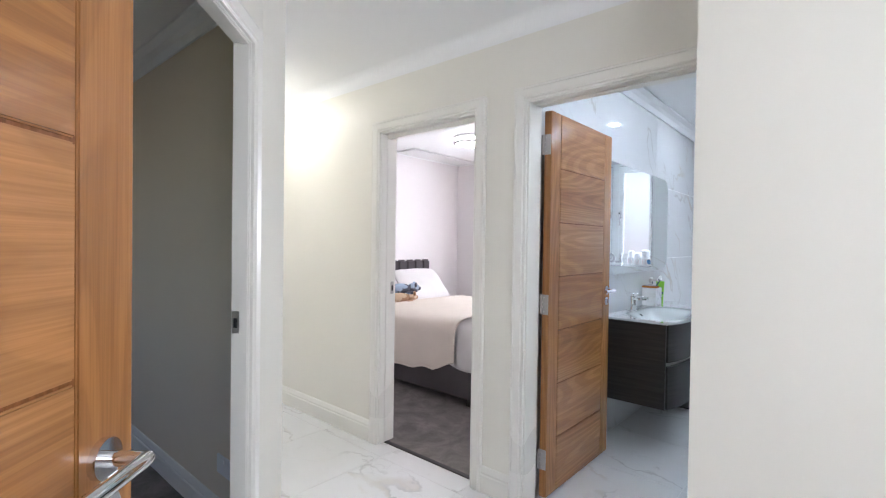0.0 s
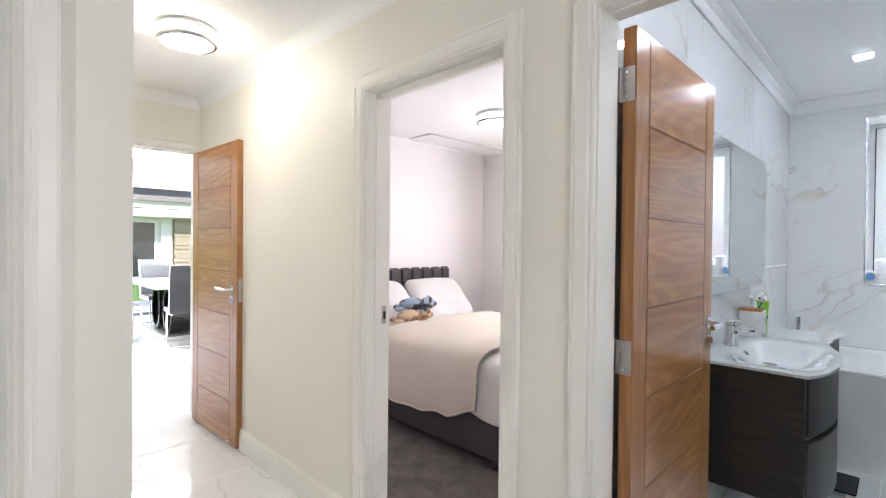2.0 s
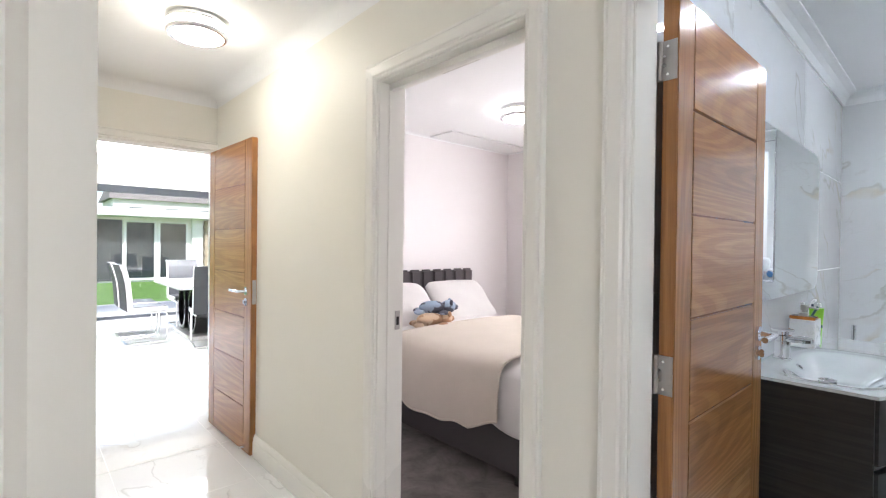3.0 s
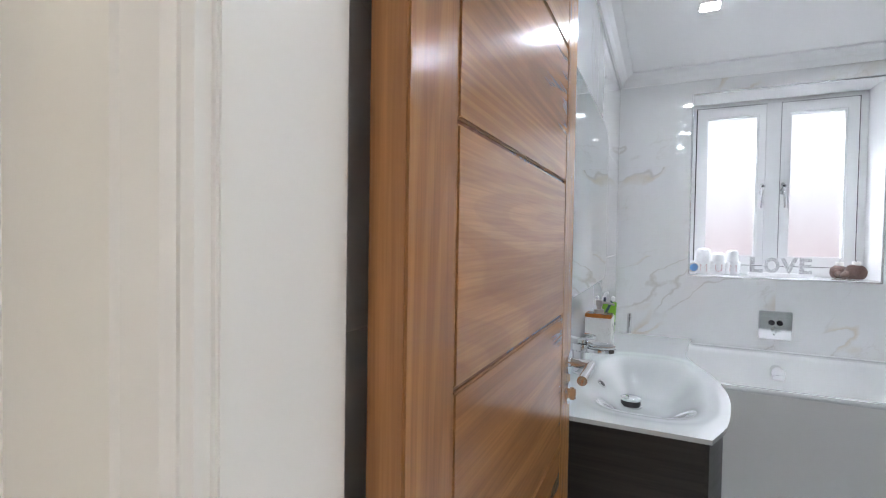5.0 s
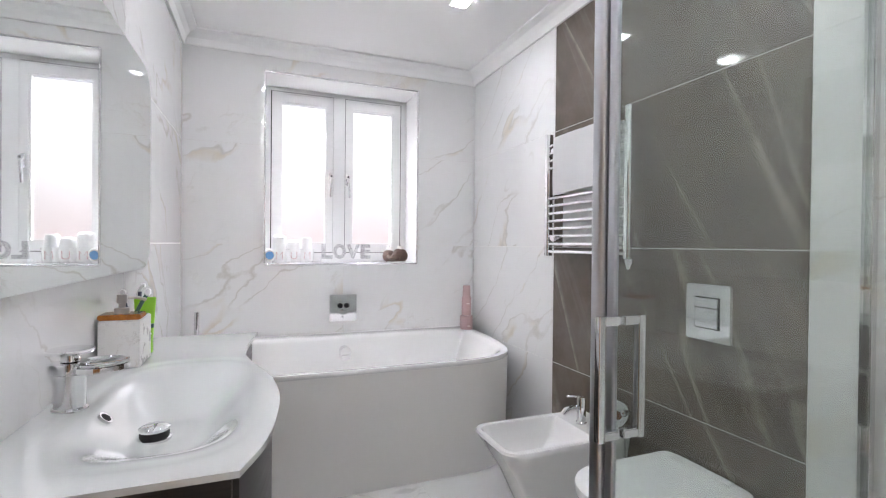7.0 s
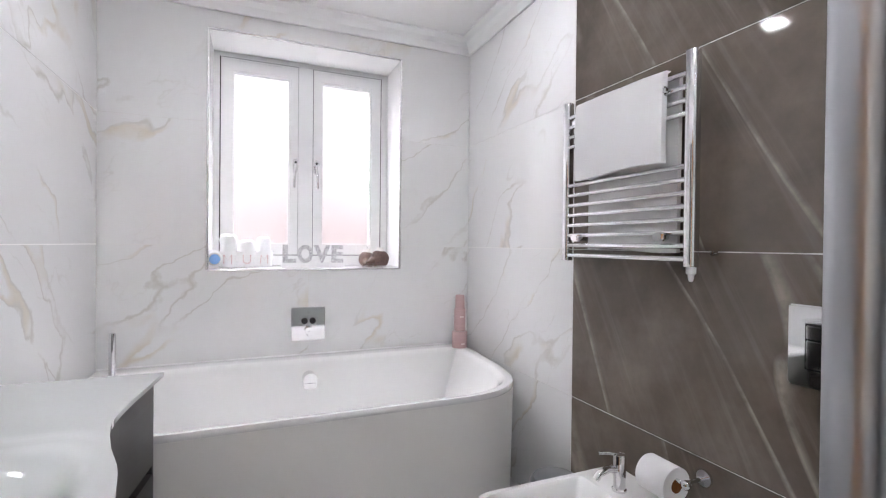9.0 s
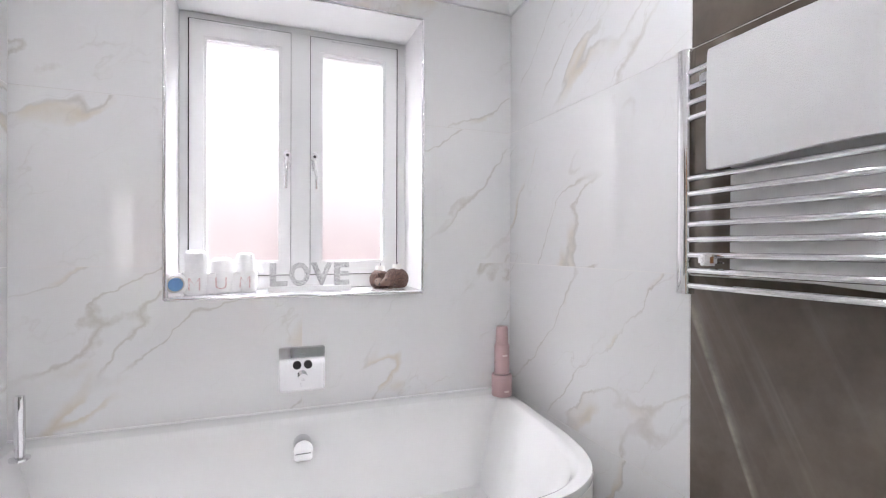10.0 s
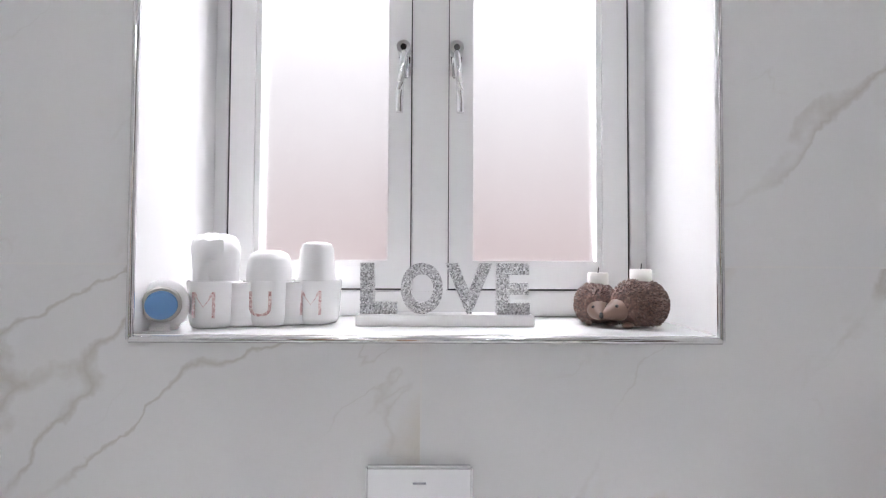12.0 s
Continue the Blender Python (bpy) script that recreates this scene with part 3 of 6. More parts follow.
def door_leaf(name, label, hinge, turn, width=0.756, mirrored=False, hinges=True, style=1.0):
    """An oak door: two uprights and seven level boards parted by grooves, on both faces; the hinge edge is at local x = 0."""
    h, th, st = 1.972, 0.040, 0.102
    root = thing(name, (0, 0, 0), label, "door", group="oak doors")
    s = -1 if mirrored else 1
    # core in a darker tint of the oak, visible only in the grooves
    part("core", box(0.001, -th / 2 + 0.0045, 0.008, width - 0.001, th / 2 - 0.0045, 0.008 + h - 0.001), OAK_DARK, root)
    part("stile", box(0, -th / 2, 0.008, st, th / 2, 0.008 + h), OAK_V, root, bevel=0.0025)
    part("stile", box(width - st, -th / 2, 0.008, width, th / 2, 0.008 + h), OAK_V, root, bevel=0.0025)
    ph = h / 7
    for k in range(7):
        z0 = 0.008 + k * ph + (0.0025 if k else 0)
        z1 = 0.008 + (k + 1) * ph - (0.0025 if k < 6 else 0)
        part("panel_board", box(st + 0.003, -th / 2, z0, width - st - 0.003, th / 2, z1), OAK_H, root, bevel=0.0025)
    # lever handles on both faces, and a turn button under them
    hx, hz = width - 0.062, 1.025
    for sd in (1, -1):
        y = sd * th / 2
        hd = part("lever_handle", cyl((hx, y, hz), (hx, y + sd * 0.010, hz), 0.026, n=28), CHROME, root, "polished chrome lever handle", smooth=True)
        bm = pipe([(hx, y + sd * 0.006, hz), (hx, y + sd * 0.050, hz), (hx, y + sd * 0.056, hz), (hx - 0.006, y + sd * 0.056, hz), (hx - 0.13, y + sd * 0.056, hz)], 0.0098, 16)
        part("lever", bm, CHROME, hd, smooth=True)
        bt = part("turn_button", cyl((hx, y, hz - 0.068), (hx, y + sd * 0.009, hz - 0.068), 0.025, n=28), CHROME, root, "round chrome lock rose", smooth=True)
        part("knob", box(hx - 0.006, y + sd * 0.009 if sd > 0 else y - 0.024, hz - 0.082, hx + 0.006, y + 0.024 if sd > 0 else y - 0.009, hz - 0.054), CHROME, bt, bevel=0.003)
    part("latch_plate", box(width - 0.001, -0.011, hz - 0.08, width + 0.0015, 0.011, hz + 0.07), STEEL, root, "brushed steel latch plate")
    if hinges:
        for z in (1.81, 0.995, 0.20):
            hg = part("hinge", box(-0.0025, -0.017, z - 0.051, 0.0005, 0.022, z + 0.051), STEEL, root, "brushed steel butt hinge")
            part("hinge_knuckle", cyl((-0.004, s * 0.026, z - 0.051), (-0.004, s * 0.026, z + 0.051), 0.0065, n=12), STEEL, hg, smooth=True)
            part("hinge_flap", box(-0.042, s * 0.0335, z - 0.050, -0.004, s * 0.0360, z + 0.050), STEEL, hg)
            for dz in (-0.036, -0.012, 0.012, 0.036):
                part("screw", cyl((-0.0025, 0.006 + 0.008 * (abs(dz) < 0.02), z + dz), (-0.0038, 0.006 + 0.008 * (abs(dz) < 0.02), z + dz), 0.0035, n=8), CHROME, hg)
    root.matrix_basis = pose(hinge[0], hinge[1], 0, 0, 0, turn)
    return root


door_leaf("bathroom_door", "open oak bathroom door with seven grooved boards and chrome lever", (-1.128, 1.996), 89.6, 0.772)
door_leaf("dining_room_door", "pale oak door standing open along the hall wall", (HALL_END + 0.055, 1.806), 2.0, hinges=False)
door_leaf("lobby_door", "open oak door with grooved boards and chrome lever", (-0.212, -0.502), 132.8, hinges=False)

# ---- bathroom fittings ----
def bath_window():
    root = thing("window_1", ((WX0 + WX1) / 2, 5.5, SILL), "white plastic casement window with two frosted panes", "window", kind="structure")
    y0, y1 = 5.540, 5.614
    for nm, b in (("window_frame", (WX0, y0, SILL + 0.009, WX0 + 0.038, y1, HEAD)), ("window_frame", (WX1 - 0.046, y0, SILL + 0.009, WX1, y1, HEAD)),
                  ("window_frame", (WX0 + 0.038, y0, HEAD - 0.034, WX1 - 0.046, y1, HEAD)), ("window_frame", (WX0 + 0.038, y0, SILL + 0.009, WX1 - 0.046, y1, SILL + 0.068)),
                  ("mullion", (-0.284, y0 - 0.009, SILL + 0.068, -0.200, y1, HEAD - 0.034))):
        part(nm, box(*b), PVC, root, bevel=0.003)
    for side, (a, b, ga, gb) in enumerate(((-0.709, -0.285, -0.647, -0.327), (-0.199, 0.222, -0.154, 0.158))):
        z0, z1 = SILL + 0.069, HEAD - 0.035
        sl = bmesh.new()
        wa, wb = (0.011, 0.0052) if side == 0 else (0.0052, 0.011)
        for bx in ((a, y0 - 0.006, z0, a + wa, y0 + 0.02, z1), (b - wb, y0 - 0.006, z0, b, y0 + 0.02, z1), (a, y0 - 0.006, z0, b, y0 + 0.02, z0 + 0.005), (a, y0 - 0.006, z1 - 0.007, b, y0 + 0.02, z1)):
            box(*bx, sl)
        part("seal", sl, GASKET, root, "black rubber seal")
        fr = bmesh.new()
        g0, g1 = 1.192, 2.185
        a2, b2, z2, z3, yf = a + (0.006 if side == 0 else 0.0014), b - (0.0014 if side == 0 else 0.006), z0 + 0.004, z1 - 0.004, y0 - 0.012
        box(a2, yf, z2, ga, y1 - 0.01, z3, fr)
        box(gb, yf, z2, b2, y1 - 0.01, z3, fr)
        box(ga, yf, z2, gb, y1 - 0.01, g0, fr)
        box(ga, yf, g1, gb, y1 - 0.01, z3, fr)
        sash = part("sash", fr, PVC, root)
        bead = bmesh.new()
        for bx in ((ga, yf + 0.006, g0, ga + 0.012, yf + 0.03, g1), (gb - 0.012, yf + 0.006, g0, gb, yf + 0.03, g1), (ga + 0.012, yf + 0.006, g0, gb - 0.012, yf + 0.03, g0 + 0.012), (ga + 0.012, yf + 0.006, g1 - 0.012, gb - 0.012, yf + 0.03, g1)):
            box(*bx, bead)
        part("glazing_bead", bead, PVC, sash)
        pane = part("pane", box(ga + 0.002, yf + 0.03, g0 + 0.002, gb - 0.002, yf + 0.038, g1 - 0.002), FROST, sash, "frosted glass pane")
        pane.visible_shadow = False
        part("trickle_vent", box((a + b) / 2 - 0.11, yf - 0.004, z3 - 0.012, (a + b) / 2 + 0.11, yf + 0.001, z3 - 0.002), PVC, sash)
        hx = -0.302 if side == 0 else -0.182
        hd = part("handle", box(hx - 0.013, yf - 0.011, 1.625, hx + 0.013, yf, 1.71), CHROME, sash, "chrome window handle with key lock", bevel=0.0054, segments=3)
        part("lever", pipe(smoothed([(hx, yf - 0.008, 1.676), (hx, yf - 0.030, 1.674), (hx, yf - 0.036, 1.660), (hx + (0.006 if side else -0.006), yf - 0.042, 1.60), (hx + (0.008 if side else -0.008), yf - 0.038, 1.535)], 4), 0.0085), CHROME, hd, smooth=True)
        part("lock_boss", cyl((hx, yf - 0.010, 1.684), (hx, yf - 0.038, 1.684), 0.0155, n=24), CHROME, hd, smooth=True)
        part("lock", cyl((hx, yf - 0.0385, 1.684), (hx, yf - 0.0365, 1.684), 0.007), BLACK, hd, smooth=True)
    return root


bath_window()
rev = bmesh.new()
box(WX0 + 0.004, BATH_Y1, SILL, WX1 - 0.004, 5.61, SILL + 0.008, rev)
structure("window_sill", rev, ACRYLIC, "white tiled window sill", "sill")
for nm, b in (("reveal_left", (WX0, BATH_Y1, SILL + 0.0085, WX0 + 0.006, 5.539, HEAD)), ("reveal_right", (WX1 - 0.006, BATH_Y1, SILL + 0.0085, WX1, 5.539, HEAD)), ("reveal_top", (WX0 + 0.006, BATH_Y1, HEAD - 0.006, WX1 - 0.006, 5.539, HEAD))):
    structure(nm, box(*b), REVEAL, "white glazed lining of the window opening", "reveal")
for a, b in (((WX0, SILL), (WX1, SILL)), ((WX0, HEAD), (WX1, HEAD)), ((WX0, SILL), (WX0, HEAD)), ((WX1, SILL), (WX1, HEAD))):
    structure("trim", cyl((a[0], BATH_Y1 - 0.002, a[1]), (b[0], BATH_Y1 - 0.002, b[1]), 0.0065, n=12), CHROME, "chrome tile trim round the window", "trim", smooth=True)


def front_depth(y):
    """How far the wavy washstand stands out from its wall."""
    pts = [(2.914, 0.415), (3.02, 0.455), (3.16, 0.480), (3.30, 0.490), (3.42, 0.482), (3.54, 0.462), (3.66, 0.425), (3.78, 0.400), (3.90, 0.402), (4.04, 0.418), (4.185, 0.435)]
    for k, ((a, p), (b, q)) in enumerate(zip(pts, pts[1:])):
        if y <= b or k == len(pts) - 2:
            (a0, p0), (b1, q1) = pts[max(k - 1, 0)], pts[min(k + 2, len(pts) - 1)]
            t, w = (y - a) / (b - a), b - a
            m0, m1 = (q - p0) / (b - a0) * w, (q1 - p) / (b1 - a) * w
            return (2 * t**3 - 3 * t**2 + 1) * p + (t**3 - 2 * t**2 + t) * m0 + (3 * t**2 - 2 * t**3) * q + (t**3 - t**2) * m1


def curved_front(y0, y1, inset, thick, z0, z1, n=24):
    outer = [(BATH_X0 + front_depth(y0 + (y1 - y0) * i / n) - inset, y0 + (y1 - y0) * i / n) for i in range(n + 1)]
    inner = [(x - thick, y) for x, y in reversed(outer)]
    return prism(outer + inner, z0, z1)


def washstand():
    root = thing("washstand", (BATH_X0 + 0.2, 3.55, 0.28), "wall-hung dark oak washstand with wavy drawer fronts", "washstand")
    part("side_panel", box(BATH_X0 + 0.002, 2.930, 0.285, BATH_X0 + front_depth(2.93) - 0.018, 2.950, 0.815), DARK_WOOD, root, bevel=0.0015)
    part("side_panel", box(BATH_X0 + 0.002, 4.148, 0.285, BATH_X0 + front_depth(4.148) - 0.018, 4.168, 0.815), DARK_WOOD, root, bevel=0.0015)
    n = 30
    outline = [(BATH_X0 + front_depth(2.955 + 1.19 * i / n) - 0.05, 2.955 + 1.19 * i / n) for i in range(n + 1)]
    part("carcass", prism([(BATH_X0 + 0.003, 2.955)] + outline + [(BATH_X0 + 0.003, 4.145)], 0.29, 0.675), DARK_WOOD, root)
    part("drawer_front", curved_front(2.951, 3.742, 0.016, 0.022, 0.578, 0.814), DARK_WOOD, root, smooth=True)
    part("drawer_front", curved_front(2.951, 3.742, 0.016, 0.022, 0.287, 0.552), DARK_WOOD, root, smooth=True)
    part("drawer_front", curved_front(3.748, 4.147, 0.016, 0.022, 0.578, 0.814), DARK_WOOD, root, smooth=True)
    part("drawer_front", curved_front(3.748, 4.147, 0.016, 0.022, 0.287, 0.552), DARK_WOOD, root, smooth=True)
    part("grip_recess", curved_front(2.951, 4.147, 0.040, 0.02, 0.552, 0.578), STEEL, root, "dull metal grip strip between the drawers")


washstand()


def basin_top():
    root = thing("washbasin", (BATH_X0 + 0.2, 3.55, 0.808), "glossy white glass basin top with moulded bowl", "basin")
    bm = bmesh.new()
    ny, nx, Y0, Y1, zt = 96, 44, 2.914, 4.185, 0.832

    def height(x, y):
        r = ((abs(y - 3.365) / 0.365) ** 3.2 + (abs(x + 0.955) / 0.188) ** 3.2) ** (1 / 3.2)
        if r >= 1:
            return zt - 0.004 - 0.003 * math.exp(-((r - 1.0) / 0.06) ** 2)
        t = min(1.0, (1 - r) / 0.72)
        t = t * t * (3 - 2 * t)
        return zt - 0.007 - 0.088 * t - 0.008 * (1 - min(1, r / 0.55))

    rows = []
    for i in range(ny + 1):
        y = Y0 + (Y1 - Y0) * i / ny
        d = front_depth(y)
        row = []
        for j in range(nx + 1):
            x = BATH_X0 + 0.001 + d * j / nx
            row.append(bm.verts.new((x, y, height(x, y))))
        rows.append(row)
    for a, b in zip(rows, rows[1:]):
        for j in range(nx):
            bm.faces.new((a[j], a[j + 1], b[j + 1], b[j]))
    rim = [v for v in rows[0]] + [r[-1] for r in rows[1:]] + [v for v in reversed(rows[-1][:-1])] + [r[0] for r in reversed(rows[1:-1])]
    low = [bm.verts.new((v.co.x, v.co.y, 0.816)) for v in rim]
    k = len(rim)
    for i in range(k):
        bm.faces.new((rim[i], rim[(i + 1) % k], low[(i + 1) % k], low[i]))
    part("basin", bm, TOP_GLASS, root, smooth=True)
    wz = 0.7305
    w = part("waste", lathe((-1.000, 3.365, wz), [(0.036, 0), (0.036, 0.006), (0.030, 0.008), (0.028, 0.022), (0.033, 0.024), (0.033, 0.030), (0.024, 0.035), (0.0, 0.036)], 28), CHROME, root, "chrome pop-up waste", smooth=True)
    # black ring puts the shade under the cap into the colour
    part("neck", cyl((-1.000, 3.365, wz + 0.008), (-1.000, 3.365, wz + 0.023), 0.0315, n=28), BLACK, w, "black ring painted as the shade under the cap", smooth=True)
    part("overflow", cyl((-1.098, 3.340, 0.795), (-1.090, 3.340, 0.8035), 0.016), CHROME, root, "chrome overflow ring", smooth=True)
    # black disc stands for the shade inside the overflow
    part("overflow_hole", cyl((-1.094, 3.340, 0.7990), (-1.0894, 3.340, 0.8042), 0.0115), BLACK, root)


basin_top()


def basin_tap():
    x, y, z = -1.160, 3.350, 0.826
    root = thing("basin_tap", (x, y, z), "chrome waterfall mixer tap on the basin", "tap")
    part("body", lathe((x, y, z), [(0.034, 0), (0.034, 0.004), (0.030, 0.008), (0.030, 0.080), (0.035, 0.084), (0.035, 0.106), (0.0, 0.107)], 28), CHROME, root, smooth=True)
    sp = prism([(x + 0.056 + 0.055 * math.cos(2 * math.pi * k / 28), y + 0.006 + 0.057 * math.sin(2 * math.pi * k / 28)) for k in range(28)], z + 0.086, z + 0.097)
    s = part("spout", sp, CHROME, root, bevel=0.003)
    part("spout_dish", lathe((x + 0.058, y + 0.006, z + 0.0975), [(0.051, 0.0), (0.052, 0.006), (0.048, 0.007), (0.038, 0.0018), (0.0, 0.0008)], 28), CHROME, s, smooth=True)
    part("neck", cyl((x, y, z + 0.108), (x, y, z + 0.124), 0.018), CHROME, root, smooth=True)
    part("lever", lathe((x, y, z + 0.124), [(0.020, 0), (0.043, 0.003), (0.046, 0.007), (0.043, 0.011), (0.0, 0.014)], 28), CHROME, root, smooth=True)


basin_tap()


def mirror():
    root = thing("wall_mirror", (BATH_X0, 3.64, 1.1), "frameless mirror with rounded corners and frosted light band", "mirror")

    def outline(y0, z0, y1, z1, r, x):
        pts = []
        for cy, cz, a0 in ((y1 - r, z1 - r, 0), (y0 + r, z1 - r, 90), (y0 + r, z0 + r, 180), (y1 - r, z0 + r, 270)):
            for k in range(9):
                a = radians(a0 + 90 * k / 8)
                pts.append((x, cy + r * math.cos(a), cz + r * math.sin(a)))
        return pts

    x = BATH_X0
    part("back_box", loft([outline(2.84, 1.125, 4.235, 1.845, 0.06, x + 0.001), outline(2.84, 1.125, 4.235, 1.845, 0.06, x + 0.022)]), WHITE_PLASTIC, root)
    part("mirror_glass", loft([outline(2.80, 1.10, 4.275, 1.872, 0.11, x + 0.022), outline(2.80, 1.10, 4.275, 1.872, 0.11, x + 0.028)]), MIRROR, root)
    return root


mirror()


def bathtub():
    root = thing("bathtub", (-0.3, 4.75, 0), "white back-to-wall bathtub with one rounded end", "bathtub")
    X0, Y0, Y1 = BATH_X0 + 0.002, 4.300, BATH_Y1 - 0.002
    outer = [(X0, Y1), (X0, Y0)]
    outer += [(X0 + (0.22 - X0) * k / 8, Y0) for k in range(1, 9)]
    outer += smoothed([(0.30, Y0 + 0.002), (0.42, Y0 + 0.030), (0.53, Y0 + 0.105), (0.595, Y0 + 0.22), (0.628, Y0 + 0.38)], 5)
    outer += [(0.645, Y0 + 0.6), (0.668, Y1 - 0.02), (0.660, Y1)]
    outer += [(0.66 + (X0 - 0.66) * k / 8, Y1) for k in range(1, 8)]
    cx, cy = -0.29, 4.79

    def ring(kx, ky, z, dy=0.0):
        return [(cx + (x - cx) * kx, cy + dy + (y - cy) * ky, z) for x, y in outer]

    part("panel", loft([ring(0.985, 0.985, 0.0, 0.004), ring(0.988, 0.988, 0.05, 0.003), ring(0.998, 0.998, 0.576, 0.001)], cap=False), TUB_PANEL, root, "matt warm white outer panel", smooth=True)
    bm = loft([ring(0.994, 0.992, 0.574), ring(0.998, 0.998, 0.578), ring(0.9985, 0.9985, 0.592), ring(0.996, 0.992, 0.600), ring(0.955, 0.885, 0.600, -0.030), ring(0.945, 0.865, 0.596, -0.030), ring(0.925, 0.84, 0.575, -0.030), ring(0.86, 0.76, 0.40, -0.020), ring(0.80, 0.66, 0.24, -0.01), ring(0.70, 0.50, 0.19), ring(0.4, 0.25, 0.185)], cap=False)
    bm.verts.ensure_lookup_table()
    bm.faces.new(list(bm.verts)[-len(outer):])
    part("rim_and_bowl", bm, ACRYLIC, root, smooth=True)
    f = part("overflow_filler", cyl((-0.257, 5.19, 0.505), (-0.257, 5.085, 0.505), 0.035, n=28), CHROME, root, "chrome overflow filler", smooth=True)
    part("spout_lip", box(-0.290, 5.080, 0.462, -0.224, 5.15, 0.496), CHROME, f, bevel=0.006)
    part("sealant", box(X0, Y1 - 0.006, 0.600, 0.66, Y1 + 0.001, 0.606), WHITE_PLASTIC, root, "white sealant bead along the wall")


bathtub()


def hand_shower():
    x, y, z = -1.108, 5.085, 0.600
    root = thing("hand_shower", (x, y, z), "slim chrome pull-out hand shower on the tub rim", "shower")
    part("base", lathe((x, y, z), [(0.027, 0), (0.027, 0.006), (0.020, 0.010), (0.0, 0.011)], 24), CHROME, root, smooth=True)
    part("wand", lathe((x, y, z + 0.01), [(0.014, 0), (0.0145, 0.165), (0.013, 0.190), (0.0, 0.193)], 20), CHROME, root, smooth=True)


hand_shower()


def bath_mixer():
    y = BATH_Y1
    root = thing("bath_mixer", (-0.25, y, 0.76), "square chrome thermostat plate with two push buttons", "mixer")
    part("backing", box(-0.335, y - 0.010, 0.688, -0.168, y, 0.852), CHROME, root)
    part("plate", box(-0.341, y - 0.024, 0.682, -0.162, y - 0.009, 0.861), CHROME, root, bevel=0.004, segments=3)
    part("printed_mark", box(-0.262, y - 0.0244, 0.832, -0.240, y - 0.0236, 0.8355), POST, root, "small grey print")
    for x in (-0.272, -0.229):
        part("push_button", cyl((x, y - 0.024, 0.788), (x, y - 0.031, 0.788), 0.0165, n=24), BLACK, root, "round black push button", smooth=True)
    k = part("knob", cyl((-0.25, y - 0.024, 0.738), (-0.25, y - 0.055, 0.738), 0.020, n=28), CHROME, root, "chrome temperature knob", smooth=True)
    part("grip", box(-0.258, y - 0.062, 0.702, -0.242, y - 0.026, 0.738), CHROME, k, bevel=0.004)


bath_mixer()


def rounded(x0, y0, x1, y1, r, n=6, front=None):
    """A plan rectangle with rounded corners; front: a larger radius at the low-x end."""
    f = front or r
    pts = []
    for cx, cy, a0, q in ((x1 - r, y1 - r, 0, r), (x0 + f, y1 - f, 90, f), (x0 + f, y0 + f, 180, f), (x1 - r, y0 + r, 270, r)):
        for k in range(n + 1):
            a = radians(a0 + 90 * k / n)
            pts.append((cx + q * math.cos(a), cy + q * math.sin(a)))
    return pts


def bidet():
    root = thing("bidet", (0.42, 3.80, 0), "white back-to-wall ceramic bidet with rounded square rim", "bidet")
    x0, x1, y0, y1, zt = 0.105, 0.704, 3.628, 3.968, 0.402

    def R(ix, iy, z, f, back=0.0):
        return [(x, y, z) for x, y in rounded(x0 + ix, y0 + iy, x1 - back, y1 - iy, min(0.02, f), 6, f)]
    body = loft([R(0.20, 0.055, 0.0, 0.06), R(0.185, 0.050, 0.06, 0.06), R(0.10, 0.026, 0.24, 0.07), R(0.012, 0.004, 0.375, 0.07), R(0.0, 0.0, 0.392, 0.07), R(0.004, 0.003, zt, 0.07),
                 R(0.022, 0.022, zt, 0.055, 0.17), R(0.030, 0.030, zt - 0.010, 0.05, 0.178), R(0.055, 0.045, zt - 0.08, 0.05, 0.20), R(0.10, 0.075, zt - 0.12, 0.05, 0.25), R(0.2, 0.13, zt - 0.125, 0.03, 0.32)])
    part("pan", body, CERAMIC, root, smooth=True)
    # overflow opening drawn as a black disc, its shade given as colour
    part("overflow", cyl((0.528, 3.80, 0.35), (0.515, 3.80, 0.352), 0.010), BLACK, root)
    tx, ty = 0.585, 3.815
    t = part("tap", lathe((tx, ty, zt), [(0.024, 0), (0.024, 0.006), (0.020, 0.010), (0.020, 0.115), (0.018, 0.120), (0.0, 0.121)], 24), CHROME, root, "chrome bidet mixer tap", smooth=True)
    part("spout", pipe([(tx, ty, zt + 0.070), (tx - 0.05, ty, zt + 0.078), (tx - 0.085, ty, zt + 0.070), (tx - 0.100, ty, zt + 0.052)], 0.012), CHROME, t, smooth=True)
    part("lever", pipe([(tx, ty, zt + 0.117), (tx - 0.03, ty + 0.02, zt + 0.120), (tx - 0.055, ty + 0.035, zt + 0.118)], 0.005), CHROME, t, smooth=True)


bidet()


